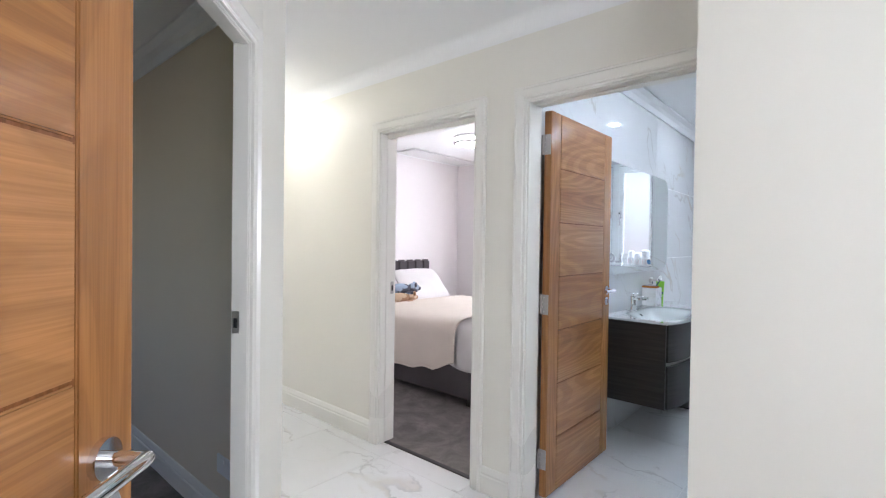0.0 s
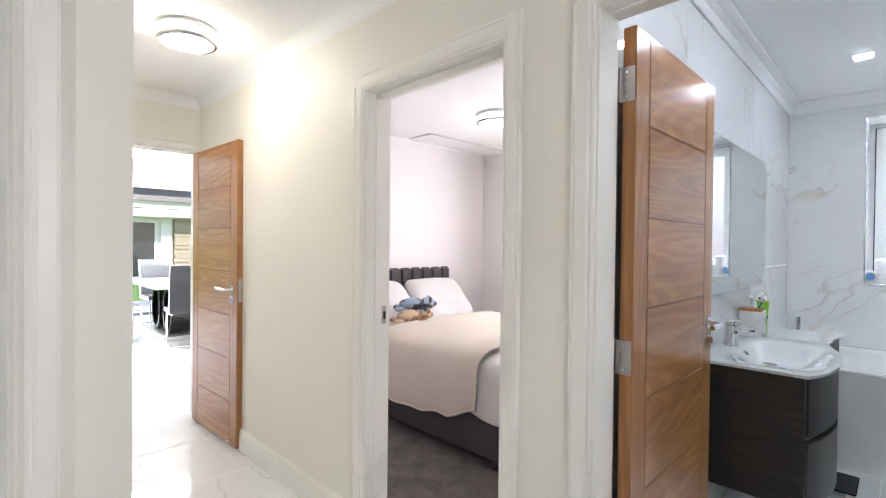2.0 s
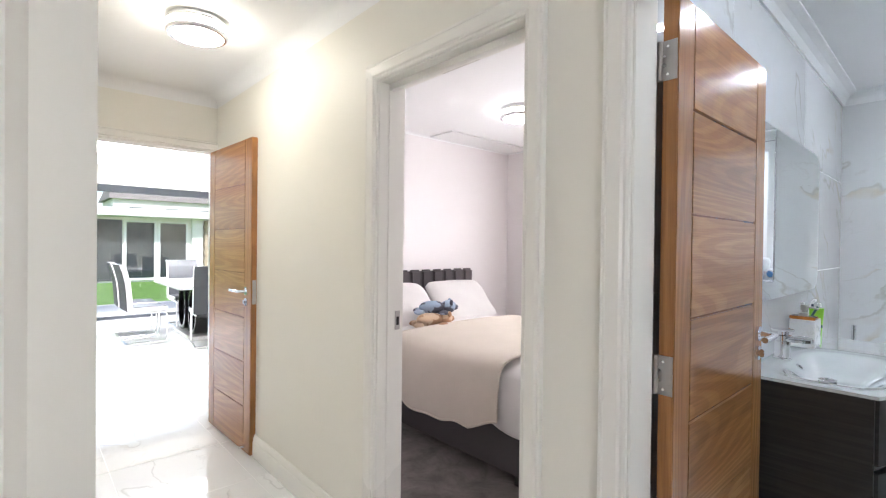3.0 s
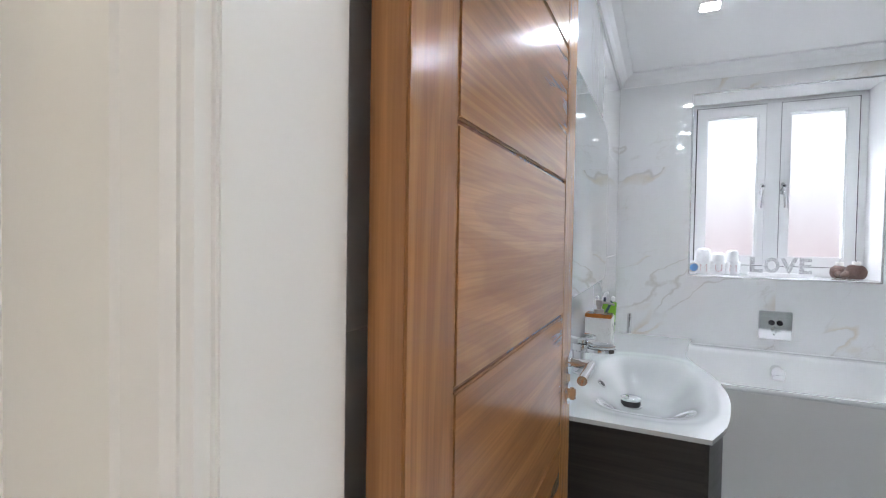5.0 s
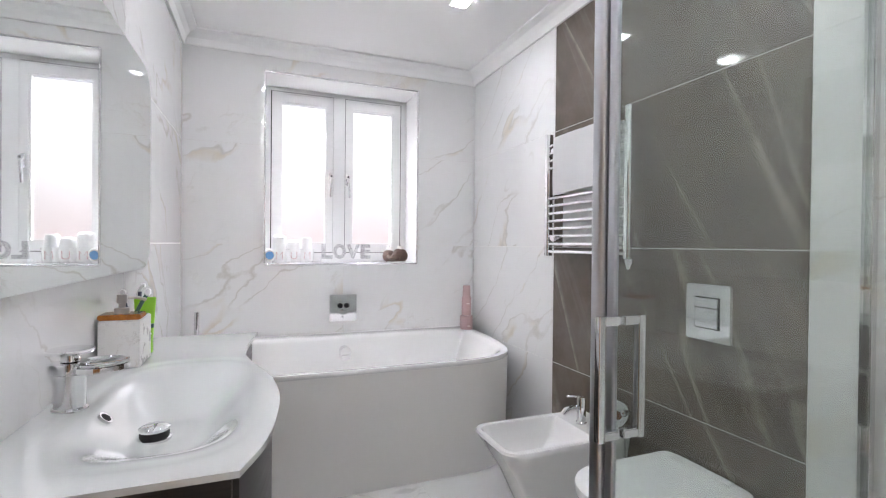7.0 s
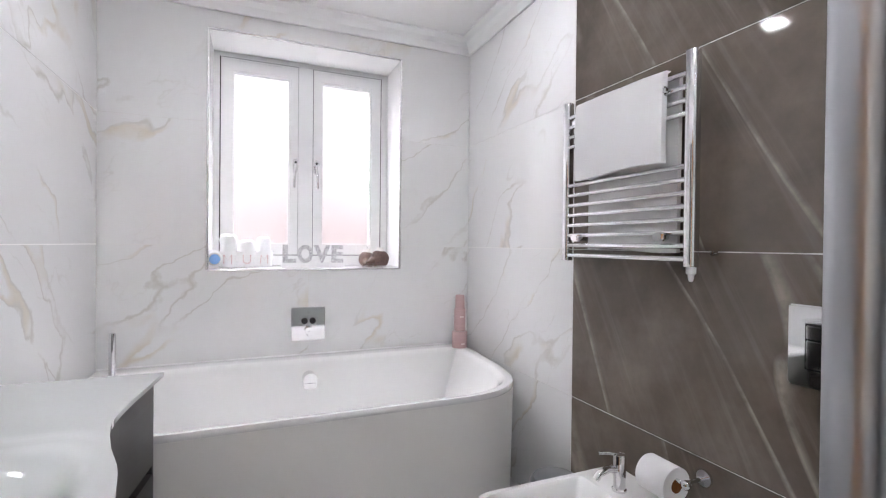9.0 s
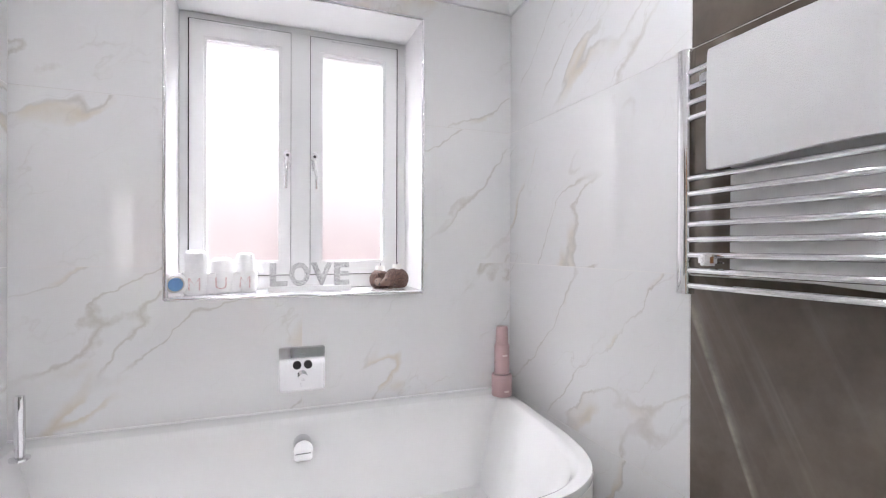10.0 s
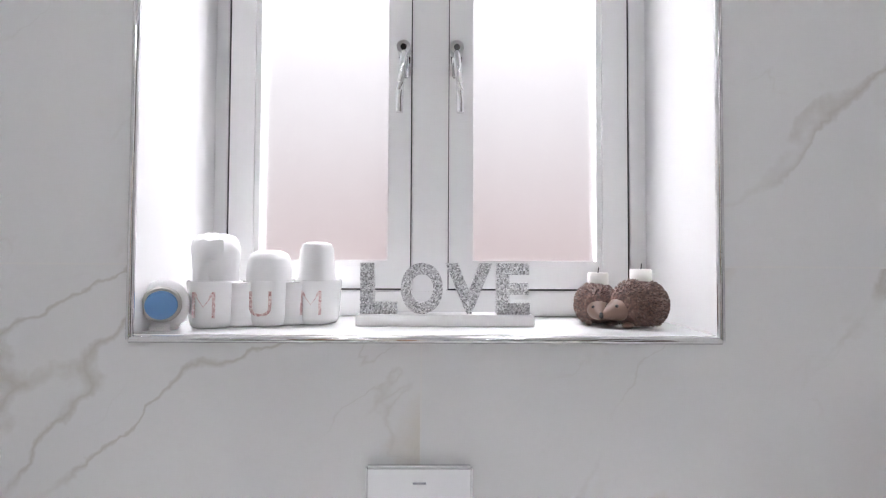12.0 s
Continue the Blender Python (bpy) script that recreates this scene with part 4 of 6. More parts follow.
def toilet():
    root = thing("toilet", (0.45, 3.28, 0), "white back-to-wall toilet with closed slim lid", "toilet")
    x0, x1, y0, y1 = 0.195, 0.704, 3.098, 3.458

    def R(ix, iy, z, f):
        return [(x, y, z) for x, y in rounded(x0 + ix, y0 + iy, x1, y1 - iy, 0.02, 8, f)]
    part("pan", loft([R(0.19, 0.06, 0.0, 0.10), R(0.18, 0.055, 0.05, 0.10), R(0.08, 0.02, 0.26, 0.14), R(0.010, 0.006, 0.365, 0.16), R(0.010, 0.006, 0.378, 0.16)]), CERAMIC, root, smooth=True)
    part("seat", loft([R(0.004, 0.002, 0.379, 0.165), R(0.004, 0.002, 0.392, 0.165)]), WHITE_PLASTIC, root, smooth=True)
    part("lid", loft([R(0.002, 0.0, 0.394, 0.168), R(0.0, -0.001, 0.400, 0.168), R(0.002, 0.0, 0.410, 0.168), R(0.016, 0.012, 0.415, 0.16)]), WHITE_PLASTIC, root, smooth=True)
    part("hinge_block", box(0.655, 3.16, 0.392, 0.70, 3.40, 0.424), WHITE_PLASTIC, root, bevel=0.006)


toilet()


def flush_plate():
    x = BATH_X1
    root = thing("flush_plate", (x, 3.28, 0.97), "square chrome flush plate on the taupe tiles", "flush plate")
    part("plate", box(x - 0.012, 3.190, 0.870, x, 3.372, 1.070), CHROME, root, bevel=0.005)
    # black sheet paints the shaded gap; the plate itself isn't cut
    part("button_gap", box(x - 0.0135, 3.232, 0.914, x - 0.011, 3.330, 1.026), BLACK, root, "black sheet for the shade in the gap round the buttons")
    part("button", box(x - 0.019, 3.236, 0.989, x - 0.0125, 3.326, 1.022), CHROME, root, bevel=0.002)
    part("button", box(x - 0.019, 3.236, 0.918, x - 0.0125, 3.326, 0.986), CHROME, root, bevel=0.002)


flush_plate()


def paper_holder():
    root = thing("paper_holder", (0.68, 3.66, 0.50), "chrome toilet paper holder with a white roll", "paper holder")
    part("rose", cyl((BATH_X1, 3.600, 0.520), (BATH_X1 - 0.010, 3.600, 0.520), 0.024), CHROME, root, smooth=True)
    part("arm", pipe(smoothed([(BATH_X1 - 0.008, 3.600, 0.520), (0.64, 3.600, 0.520), (0.622, 3.606, 0.520), (0.620, 3.64, 0.520), (0.620, 3.745, 0.520)], 4), 0.006), CHROME, root, smooth=True)
    part("knob", ball((0.620, 3.590, 0.520), 0.015), CHROME, root, smooth=True)
    roll = part("paper_roll", cyl((0.620, 3.622, 0.502), (0.620, 3.728, 0.502), 0.054, n=32), TOWEL, root, "white toilet paper roll", smooth=True)
    part("core", cyl((0.620, 3.6205, 0.502), (0.620, 3.623, 0.502), 0.021), OAK_DARK, roll)
    part("brush_wire", pipe([(0.600, 3.56, 0.0), (0.600, 3.56, 0.44)], 0.004), CHROME, root)


paper_holder()


def pedal_bin():
    root = thing("pedal_bin", (0.545, 4.13, 0), "grey plastic bathroom bin beside the tub", "bin")
    g = material("grey bin plastic", 0.4, color=(0.19, 0.20, 0.21))
    part("body", lathe((0.590, 4.165, 0), [(0.085, 0), (0.088, 0.01), (0.096, 0.24), (0.096, 0.25), (0.0, 0.25)], 28), g, root, smooth=True)
    part("lid", lathe((0.590, 4.165, 0.252), [(0.100, 0), (0.101, 0.012), (0.090, 0.030), (0.05, 0.038), (0.0, 0.040)], 28), g, root, smooth=True)


pedal_bin()


def towel_radiator():
    x = 0.650
    root = thing("towel_radiator", (x, 3.9, 1.15), "chrome ladder towel radiator on the wall", "radiator")
    part("upright", prism(rounded(x - 0.020, 3.590, x + 0.018, 3.628, 0.014, 5), 1.150, 1.785), CHROME, root, smooth=True)
    part("upright", prism(rounded(x - 0.020, 4.170, x + 0.018, 4.208, 0.014, 5), 1.150, 1.785), CHROME, root, smooth=True)
    zs = [1.172 + 0.0395 * k for k in range(8)] + [1.605 + 0.0395 * k for k in range(4)]
    for z in zs:
        part("rung", pipe([(x - 0.006, 3.625, z), (x - 0.012, 3.72, z), (x - 0.014, 3.9, z), (x - 0.012, 4.08, z), (x - 0.006, 4.173, z)], 0.0085, 10), CHROME, root, smooth=True)
    for y, z in ((3.70, 1.240), (4.10, 1.240), (3.70, 1.685), (4.10, 1.685)):
        b = part("bracket", cyl((BATH_X1, y, z), (x - 0.02, y, z), 0.011), CHROME, root, smooth=True)
        part("clip", box(x - 0.040, y - 0.022, z - 0.014, x - 0.018, y + 0.022, z + 0.014), CHROME, b, bevel=0.006)
    part("heating_element", lathe((x, 3.609, 1.085), [(0.005, 0.022), (0.008, 0.030), (0.009, 0.042), (0.014, 0.045), (0.014, 0.064), (0.0, 0.065)], 16), WHITE_PLASTIC, root, "clear and white heater connector", smooth=True)
    part("cable_clip", cyl((BATH_X1, 3.575, 1.19), (BATH_X1 - 0.02, 3.575, 1.19), 0.007), CHROME, root)


towel_radiator()


def hung_towel():
    root = thing("bath_towel", (0.63, 3.88, 1.2), "white bath towel folded over the radiator rungs", "towel")
    y0, y1 = 3.685, 4.095

    def sheet(path, a, b, thick, folds):
        """A cloth with thickness whose section is a path of (x, z)."""
        rings = []
        n = 14
        for i in range(n + 1):
            t = i / n
            y = a + (b - a) * t
            w = [(px + folds * math.sin(7 * t + 5 * k / len(path)) * (k / len(path)), pz + 0.006 * math.sin(5 * t + k)) for k, (px, pz) in enumerate(path)]
            back = [(px + thick, pz) for px, pz in reversed(w)]
            rings.append([(px, y, pz) for px, pz in w + back])
        return loft(rings)
    over = smoothed([(0.613, 1.465), (0.610, 1.55), (0.612, 1.66), (0.617, 1.735), (0.634, 1.752), (0.652, 1.742), (0.660, 1.70), (0.662, 1.55), (0.664, 1.40)], 3)
    ob = part("front_fold", sheet([(px - 0.004, pz) for px, pz in over[:13]], y0, y1, 0.020, 0.004), TOWEL, root, smooth=True)
    part("back_fold", sheet([(0.655, 1.735), (0.654, 1.60), (0.652, 1.45), (0.652, 1.30), (0.653, 1.195)], y0 - 0.022, y1 - 0.03, 0.015, 0.002), TOWEL, root, smooth=True)
    return ob


hung_towel()


def shower_enclosure():
    px, py, h = -0.156, 2.812, 1.95
    root = thing("shower_enclosure", (0.28, 2.4, 0), "clear glass corner shower enclosure with chrome posts", "shower")
    part("shower_tray", box(px - 0.02, BATH_Y0 + 0.01, 0.0, BATH_X1 - 0.002, py + 0.02, 0.045), ACRYLIC, root, "low white shower tray", bevel=0.008)
    part("post", prism(rounded(px - 0.017, py - 0.017, px + 0.017, py + 0.017, 0.012, 6), 0.045, h), POST, root, "grey satin corner post", smooth=True)
    part("seal_strip", prism(rounded(px - 0.006, py - 0.040, px + 0.006, py - 0.020, 0.003, 3), 0.05, h - 0.01), POST, root, "grey edge strip of the door")
    for nm, b in (("glass_door", (px - 0.004, BATH_Y0 + 0.05, 0.06, px + 0.004, py - 0.044, h - 0.02)), ("side_panel", (px + 0.019, py - 0.004, 0.05, BATH_X1 - 0.028, py + 0.004, h - 0.01))):
        part(nm, box(*b), CLEAR, root, "clear toughened glass").visible_shadow = False
    part("wall_profile", box(BATH_X1 - 0.028, py - 0.013, 0.045, BATH_X1, py + 0.013, h), CHROME, root, bevel=0.003)
    part("wall_profile", box(px - 0.013, BATH_Y0 + 0.012, 0.045, px + 0.013, BATH_Y0 + 0.05, h), CHROME, root, bevel=0.003)
    part("top_rail", box(px - 0.010, BATH_Y0 + 0.012, h - 0.005, px + 0.010, py, h + 0.02), CHROME, root, bevel=0.003)
    part("top_rail", box(px, py - 0.010, h - 0.005, BATH_X1, py + 0.010, h + 0.02), CHROME, root, bevel=0.003)
    y, z0, z1 = 2.760, 0.850, 1.075
    for s in (-1, 1):
        x = px + s * 0.045
        hd = part("handle", prism(rounded(x - 0.008, y - 0.008, x + 0.008, y + 0.008, 0.003, 3), z0, z1), CHROME, root, "square chrome pull handle", smooth=True)
        for z in (z0 + 0.009, z1 - 0.009):
            part("handle_arm", box(min(px + s * 0.004, x), y - 0.007, z - 0.008, max(px + s * 0.004, x), y + 0.007, z + 0.008), CHROME, hd, bevel=0.002)


shower_enclosure()


def downlight(x, y):
    root = thing("downlight", (x, y, BATH_H), "small square recessed ceiling downlight", "downlight", group="bathroom downlights")
    part("bezel", box(x - 0.050, y - 0.050, BATH_H - 0.006, x + 0.050, y + 0.050, BATH_H + 0.001), WHITE_PLASTIC, root, bevel=0.003)
    part("light_panel", box(x - 0.039, y - 0.039, BATH_H - 0.009, x + 0.039, y + 0.039, BATH_H - 0.0065), LED, root, "glowing light panel")
    return root


first_light = downlight(-0.729, 4.335)
for lx, ly in ((0.196, 4.335), (-0.729, 3.20), (0.196, 3.20), (-0.729, 2.35), (0.196, 2.35)):
    copy_thing(first_light, pose(lx, ly, BATH_H))


# things on the washstand
def soap_caddy():
    root = thing("soap_caddy", (-1.125, 3.66, 0.831), "white marble soap caddy with bamboo top and steel pump", "soap dispenser")
    mb = marble("caddy marble", (0.80, 0.79, 0.77), (0.5, 0.47, 0.44), (0.66, 0.60, 0.52), (0, 30, 0), 0.25, 6.0)
    bamboo = oak("bamboo", "y", (1.15, 0.95, 0.6))
    y0, y1, x0, x1, z = 3.690, 3.840, -1.203, -1.098, 0.830
    part("block", box(x0, y0, z, x1, y1, z + 0.140), mb, root, bevel=0.003)
    part("lid", box(x0 - 0.001, y0 - 0.001, z + 0.141, x1 + 0.001, y0 + 0.078, z + 0.157), bamboo, root, "bamboo lid", bevel=0.003)
    cx, cy = (x0 + x1) / 2, y0 + 0.034
    p = part("pump", lathe((cx, cy, z + 0.157), [(0.020, 0), (0.020, 0.016), (0.009, 0.018), (0.009, 0.030), (0.014, 0.031), (0.014, 0.056), (0.0, 0.057)], 20), STEEL, root, "brushed steel pump", smooth=True)
    part("nozzle", pipe([(cx, cy, z + 0.202), (cx + 0.035, cy + 0.012, z + 0.202), (cx + 0.058, cy + 0.020, z + 0.194)], 0.005), STEEL, p, smooth=True)
    # caddy block is solid; a black sheet paints the hollow's shade
    part("tray_hole", box(x0 + 0.008, y0 + 0.076, z + 0.1402, x1 - 0.008, y1 - 0.008, z + 0.1412), BLACK, root)


soap_caddy()


def toothbrush(x, y, lean, label, mat):
    root = thing("toothbrush", (x, y, 0.972), label, "toothbrush", group="toothbrushes in the caddy")
    part("stem", pipe([(x, y, 0.972), (x + lean[0] * 0.5, y + lean[1] * 0.5, 1.008), (x + lean[0], y + lean[1], 1.038)], 0.006), mat, root, smooth=True)
    part("bristles", box(x + lean[0] - 0.007, y + lean[1] - 0.012, 1.028, x + lean[0] + 0.007, y + lean[1] + 0.012, 1.049), WHITE_PLASTIC, root, bevel=0.003)


navy = material("dark blue plastic", 0.3, color=(0.03, 0.035, 0.07))
teal = material("dark green plastic", 0.3, color=(0.03, 0.09, 0.08))
toothbrush(-1.155, 3.795, (-0.015, 0.02), "dark blue toothbrush in the caddy", navy)
toothbrush(-1.135, 3.812, (0.030, 0.02), "dark green toothbrush in the caddy", teal)


def green_tube():
    root = thing("lotion_tube", (-1.128, 3.905, 0.831), "lime green squeeze tube standing on its cap", "tube")
    lime = material("lime green plastic", 0.35, color=(0.22, 0.52, 0.03))
    x, y, z = -1.128, 3.905, 0.830
    part("cap", cyl((x, y, z), (x, y, z + 0.030), 0.024), lime, root, smooth=True)
    rings = []
    for t in range(7):
        k = t / 6
        a, b = 0.026 + 0.010 * k, 0.022 * (1 - k) + 0.0025
        rings.append([(x + a * math.cos(2 * math.pi * i / 20) * 0.9, y + b * math.sin(2 * math.pi * i / 20), z + 0.03 + 0.155 * k) for i in range(20)])
    t = part("tube_body", loft(rings), lime, root, smooth=True)
    part("label_band", box(x - 0.030, y - 0.0245, z + 0.085, x + 0.030, y - 0.017, z + 0.098), teal, t)
    part("label_band", box(x - 0.026, y - 0.0235, z + 0.062, x + 0.022, y - 0.018, z + 0.068), WHITE_PLASTIC, t)


green_tube()


def electric_brush():
    root = thing("brush_holder", (-1.16, 3.96, 0.831), "white curved brush handle standing behind the caddy", "brush")
    part("handle", pipe(smoothed([(-1.165, 3.95, 0.831), (-1.166, 3.955, 0.93), (-1.164, 3.958, 1.00), (-1.150, 3.958, 1.045), (-1.138, 3.956, 1.050)], 4), 0.0065), WHITE_PLASTIC, root, smooth=True)
    part("grip", pipe([(-1.154, 3.948, 0.97), (-1.152, 3.949, 1.03)], 0.006), navy, root, smooth=True)


electric_brush()


def bottle_stack():
    root = thing("bottle_stack", (0.625, 5.13, 0.60), "dusty pink bottle standing on a pink jar", "bottle")
    x, y, z = 0.612, 5.150, 0.600
    j = part("jar", lathe((x, y, z), [(0.044, 0), (0.046, 0.004), (0.046, 0.090), (0.043, 0.096), (0.0, 0.097)], 28), PINK, root, smooth=True)
    part("bottle", lathe((x, y, z + 0.097), [(0.026, 0), (0.033, 0.003), (0.034, 0.012), (0.034, 0.128), (0.032, 0.134), (0.029, 0.136), (0.0285, 0.140), (0.027, 0.205), (0.024, 0.214), (0.0, 0.217)], 28), PINK, root, smooth=True)
    ink = material("pale print", 0.5, color=(0.72, 0.60, 0.58))
    part("printed_line", box(x - 0.010, y - 0.0475, z + 0.022, x + 0.012, y - 0.040, z + 0.030), ink, j)
    part("printed_line", box(x - 0.013, y - 0.0345, z + 0.180, x + 0.010, y - 0.028, z + 0.188), ink, j)


bottle_stack()

scale_ob = thing("bathroom_scale", (-0.86, 4.05, 0), "dark glass bathroom scale on the floor under the washstand", "scale")
part("plate", box(-0.98, 3.90, 0.018, -0.70, 4.18, 0.026), material("black glass", 0.05, color=(0.015, 0.016, 0.018)), scale_ob, bevel=0.004)
for fx in (-0.95, -0.73):
    for fy in (3.93, 4.15):
        part("foot", cyl((fx, fy, 0.0), (fx, fy, 0.018), 0.016), WHITE_PLASTIC, scale_ob)


def bath_mat():
    root = thing("bath_mat", (-0.4, 3.68, 0), "white looped cotton bath mat on the tiles", "mat")
    bm = bmesh.new()
    rnd = random.Random(4)
    nx, ny, x0, y0, w, d = 46, 40, -0.655, 3.44, 0.52, 0.44
    vs = [[bm.verts.new((x0 + w * i / nx, y0 + d * j / ny, 0.002 if i in (0, nx) or j in (0, ny) else 0.013 + rnd.random() * 0.007)) for i in range(nx + 1)] for j in range(ny + 1)]
    for a, b in zip(vs, vs[1:]):
        for i in range(nx):
            bm.faces.new((a[i], a[i + 1], b[i + 1], b[i]))
    part("looped_top", bm, TOWEL, root, smooth=True)
    part("backing", box(x0, y0, 0.0, x0 + w, y0 + d, 0.003), TOWEL, root)


bath_mat()

# ---- things on the window sill ----
SZ = SILL + 0.008


def letter_mesh(text, size, depth, thicken=0.0):
    cu = bpy.data.curves.new("letter", "FONT")
    cu.body, cu.size, cu.extrude, cu.offset = text, size, depth / 2, thicken
    tmp = bpy.data.objects.new("letter", cu)
    scene.collection.objects.link(tmp)
    me = bpy.data.meshes.new_from_object(tmp)
    bpy.data.objects.remove(tmp)
    bm = bmesh.new()
    bm.from_mesh(me)
    bpy.data.meshes.remove(me)
    xs = [v.co.x for v in bm.verts]
    ys = [v.co.y for v in bm.verts]
    bmesh.ops.translate(bm, verts=bm.verts, vec=(-min(xs), -min(ys), 0))
    bmesh.ops.rotate(bm, verts=bm.verts, matrix=Matrix.Rotation(radians(90), 3, "X"))
    return bm, max(xs) - min(xs), max(ys) - min(ys)


def love_sign():
    root = thing("love_sign", (-0.207, 5.40, SZ), "silver glitter letters LOVE on a white base", "ornament")
    part("base", box(-0.383, 5.372, SZ, -0.031, 5.428, SZ + 0.022), WHITE_PLASTIC, root, bevel=0.002)
    for ch, x0, x1 in (("L", -0.377, -0.304), ("O", -0.296, -0.212), ("V", -0.207, -0.113), ("E", -0.104, -0.038)):
        bm, w, h = letter_mesh(ch, 0.14, 0.022, 0.006)
        bmesh.ops.scale(bm, verts=bm.verts, vec=((x1 - x0) / w, 1, 0.102 / h))
        bmesh.ops.translate(bm, verts=bm.verts, vec=(x0, 5.400, SZ + 0.022))
        part("letter", bm, GLITTER, root)


love_sign()


POT_WHITE = material("white china", 0.16, color=(0.88, 0.88, 0.88), Coat_Weight=0.4)


def triple_pot():
    root = thing("triple_pot", (-0.58, 5.39, SZ), "white three-cup ceramic pot with flowered letters MUM", "pot")
    cs = [(-0.655, 5.372), (-0.562, 5.402), (-0.474, 5.432)]
    flower = speckle("flower print", (0.86, 0.80, 0.79), (0.52, 0.25, 0.25), 260, 0.4, 0.0)
    for (x, y), ch in zip(cs, "MUM"):
        c = part("cup", lathe((x, y, SZ), [(0.039, 0), (0.043, 0.003), (0.046, 0.012), (0.051, 0.084), (0.050, 0.088), (0.047, 0.088), (0.043, 0.070), (0.0, 0.068)], 32), POT_WHITE, root, smooth=True)
        bm, w, h = letter_mesh(ch, 0.05, 0.002, -0.0006)
        bmesh.ops.scale(bm, verts=bm.verts, vec=(0.042 / w, 1, 0.048 / h))
        bmesh.ops.translate(bm, verts=bm.verts, vec=(x - 0.021, y - 0.0470, SZ + 0.020))
        part("letter", bm, flower, c, "small red flower print letter")
    for (a, b) in zip(cs, cs[1:]):
        mx, my = (a[0] + b[0]) / 2, (a[1] + b[1]) / 2
        part("bridge", lathe((mx, my, SZ), [(0.036, 0.001), (0.039, 0.004), (0.043, 0.084), (0.0, 0.085)], 20), POT_WHITE, root, smooth=True)


triple_pot()


def cotton_bag():
    root = thing("cotton_pads", (-0.655, 5.372, SZ + 0.07), "white plastic bag of cotton pads in the first cup", "cotton pads")
    rnd = random.Random(2)
    bm = lathe((-0.655, 5.372, SZ + 0.070), [(0.038, 0), (0.040, 0.012), (0.039, 0.022), (0.041, 0.034), (0.040, 0.046), (0.0425, 0.060), (0.0435, 0.078), (0.041, 0.094), (0.033, 0.104), (0.016, 0.108), (0.0, 0.107)], 30)
    for v in bm.verts:
        v.co += Vector((rnd.uniform(-1, 1), rnd.uniform(-1, 1), rnd.uniform(-1, 1))) * 0.0030
    part("bag", bm, WHITE_PLASTIC, root, smooth=True)


cotton_bag()
for nm, lab, prof, c in (("cotton_bowl", "white plastic tub upside down in the middle cup", [(0.044, 0), (0.044, 0.03), (0.041, 0.058), (0.036, 0.070), (0.024, 0.077), (0.0, 0.079)], (-0.562, 5.402)),
                         ("white_jar", "white plastic bottle in the last cup", [(0.040, 0), (0.040, 0.018), (0.037, 0.024), (0.034, 0.080), (0.029, 0.092), (0.018, 0.096), (0.0, 0.097)], (-0.474, 5.432))):
    r = thing(nm, (*c, SZ + 0.07), lab, "bottle")
    part("body", lathe((*c, SZ + 0.070), prof, 26), WHITE_PLASTIC, r, smooth=True)


def air_freshener():
    x, y = -0.722, 5.318
    root = thing("air_freshener", (x, y, SZ), "white oval air freshener with a blue gel window", "air freshener")
    blue = material("blue gel", 0.1, color=(0.13, 0.30, 0.58), Coat_Weight=1.0)
    part("shell", ball((x, y, SZ + 0.046), 0.047, (0.92, 0.45, 1.0), n=28, turn=(8, 0, 12)), WHITE_PLASTIC, root, smooth=True)
    part("rim", cyl((x + 0.004, y - 0.016, SZ + 0.047), (x + 0.0065, y - 0.0225, SZ + 0.046), 0.0335, 0.031, 32), STEEL, root, smooth=True)
    part("gel_window", cyl((x + 0.005, y - 0.018, SZ + 0.047), (x + 0.008, y - 0.0255, SZ + 0.0455), 0.0275, 0.0255, 32), blue, root, "translucent blue gel disc", smooth=True)
    part("foot", box(x - 0.022, y - 0.016, SZ, x + 0.022, y + 0.014, SZ + 0.010), WHITE_PLASTIC, root, bevel=0.003)


air_freshener()


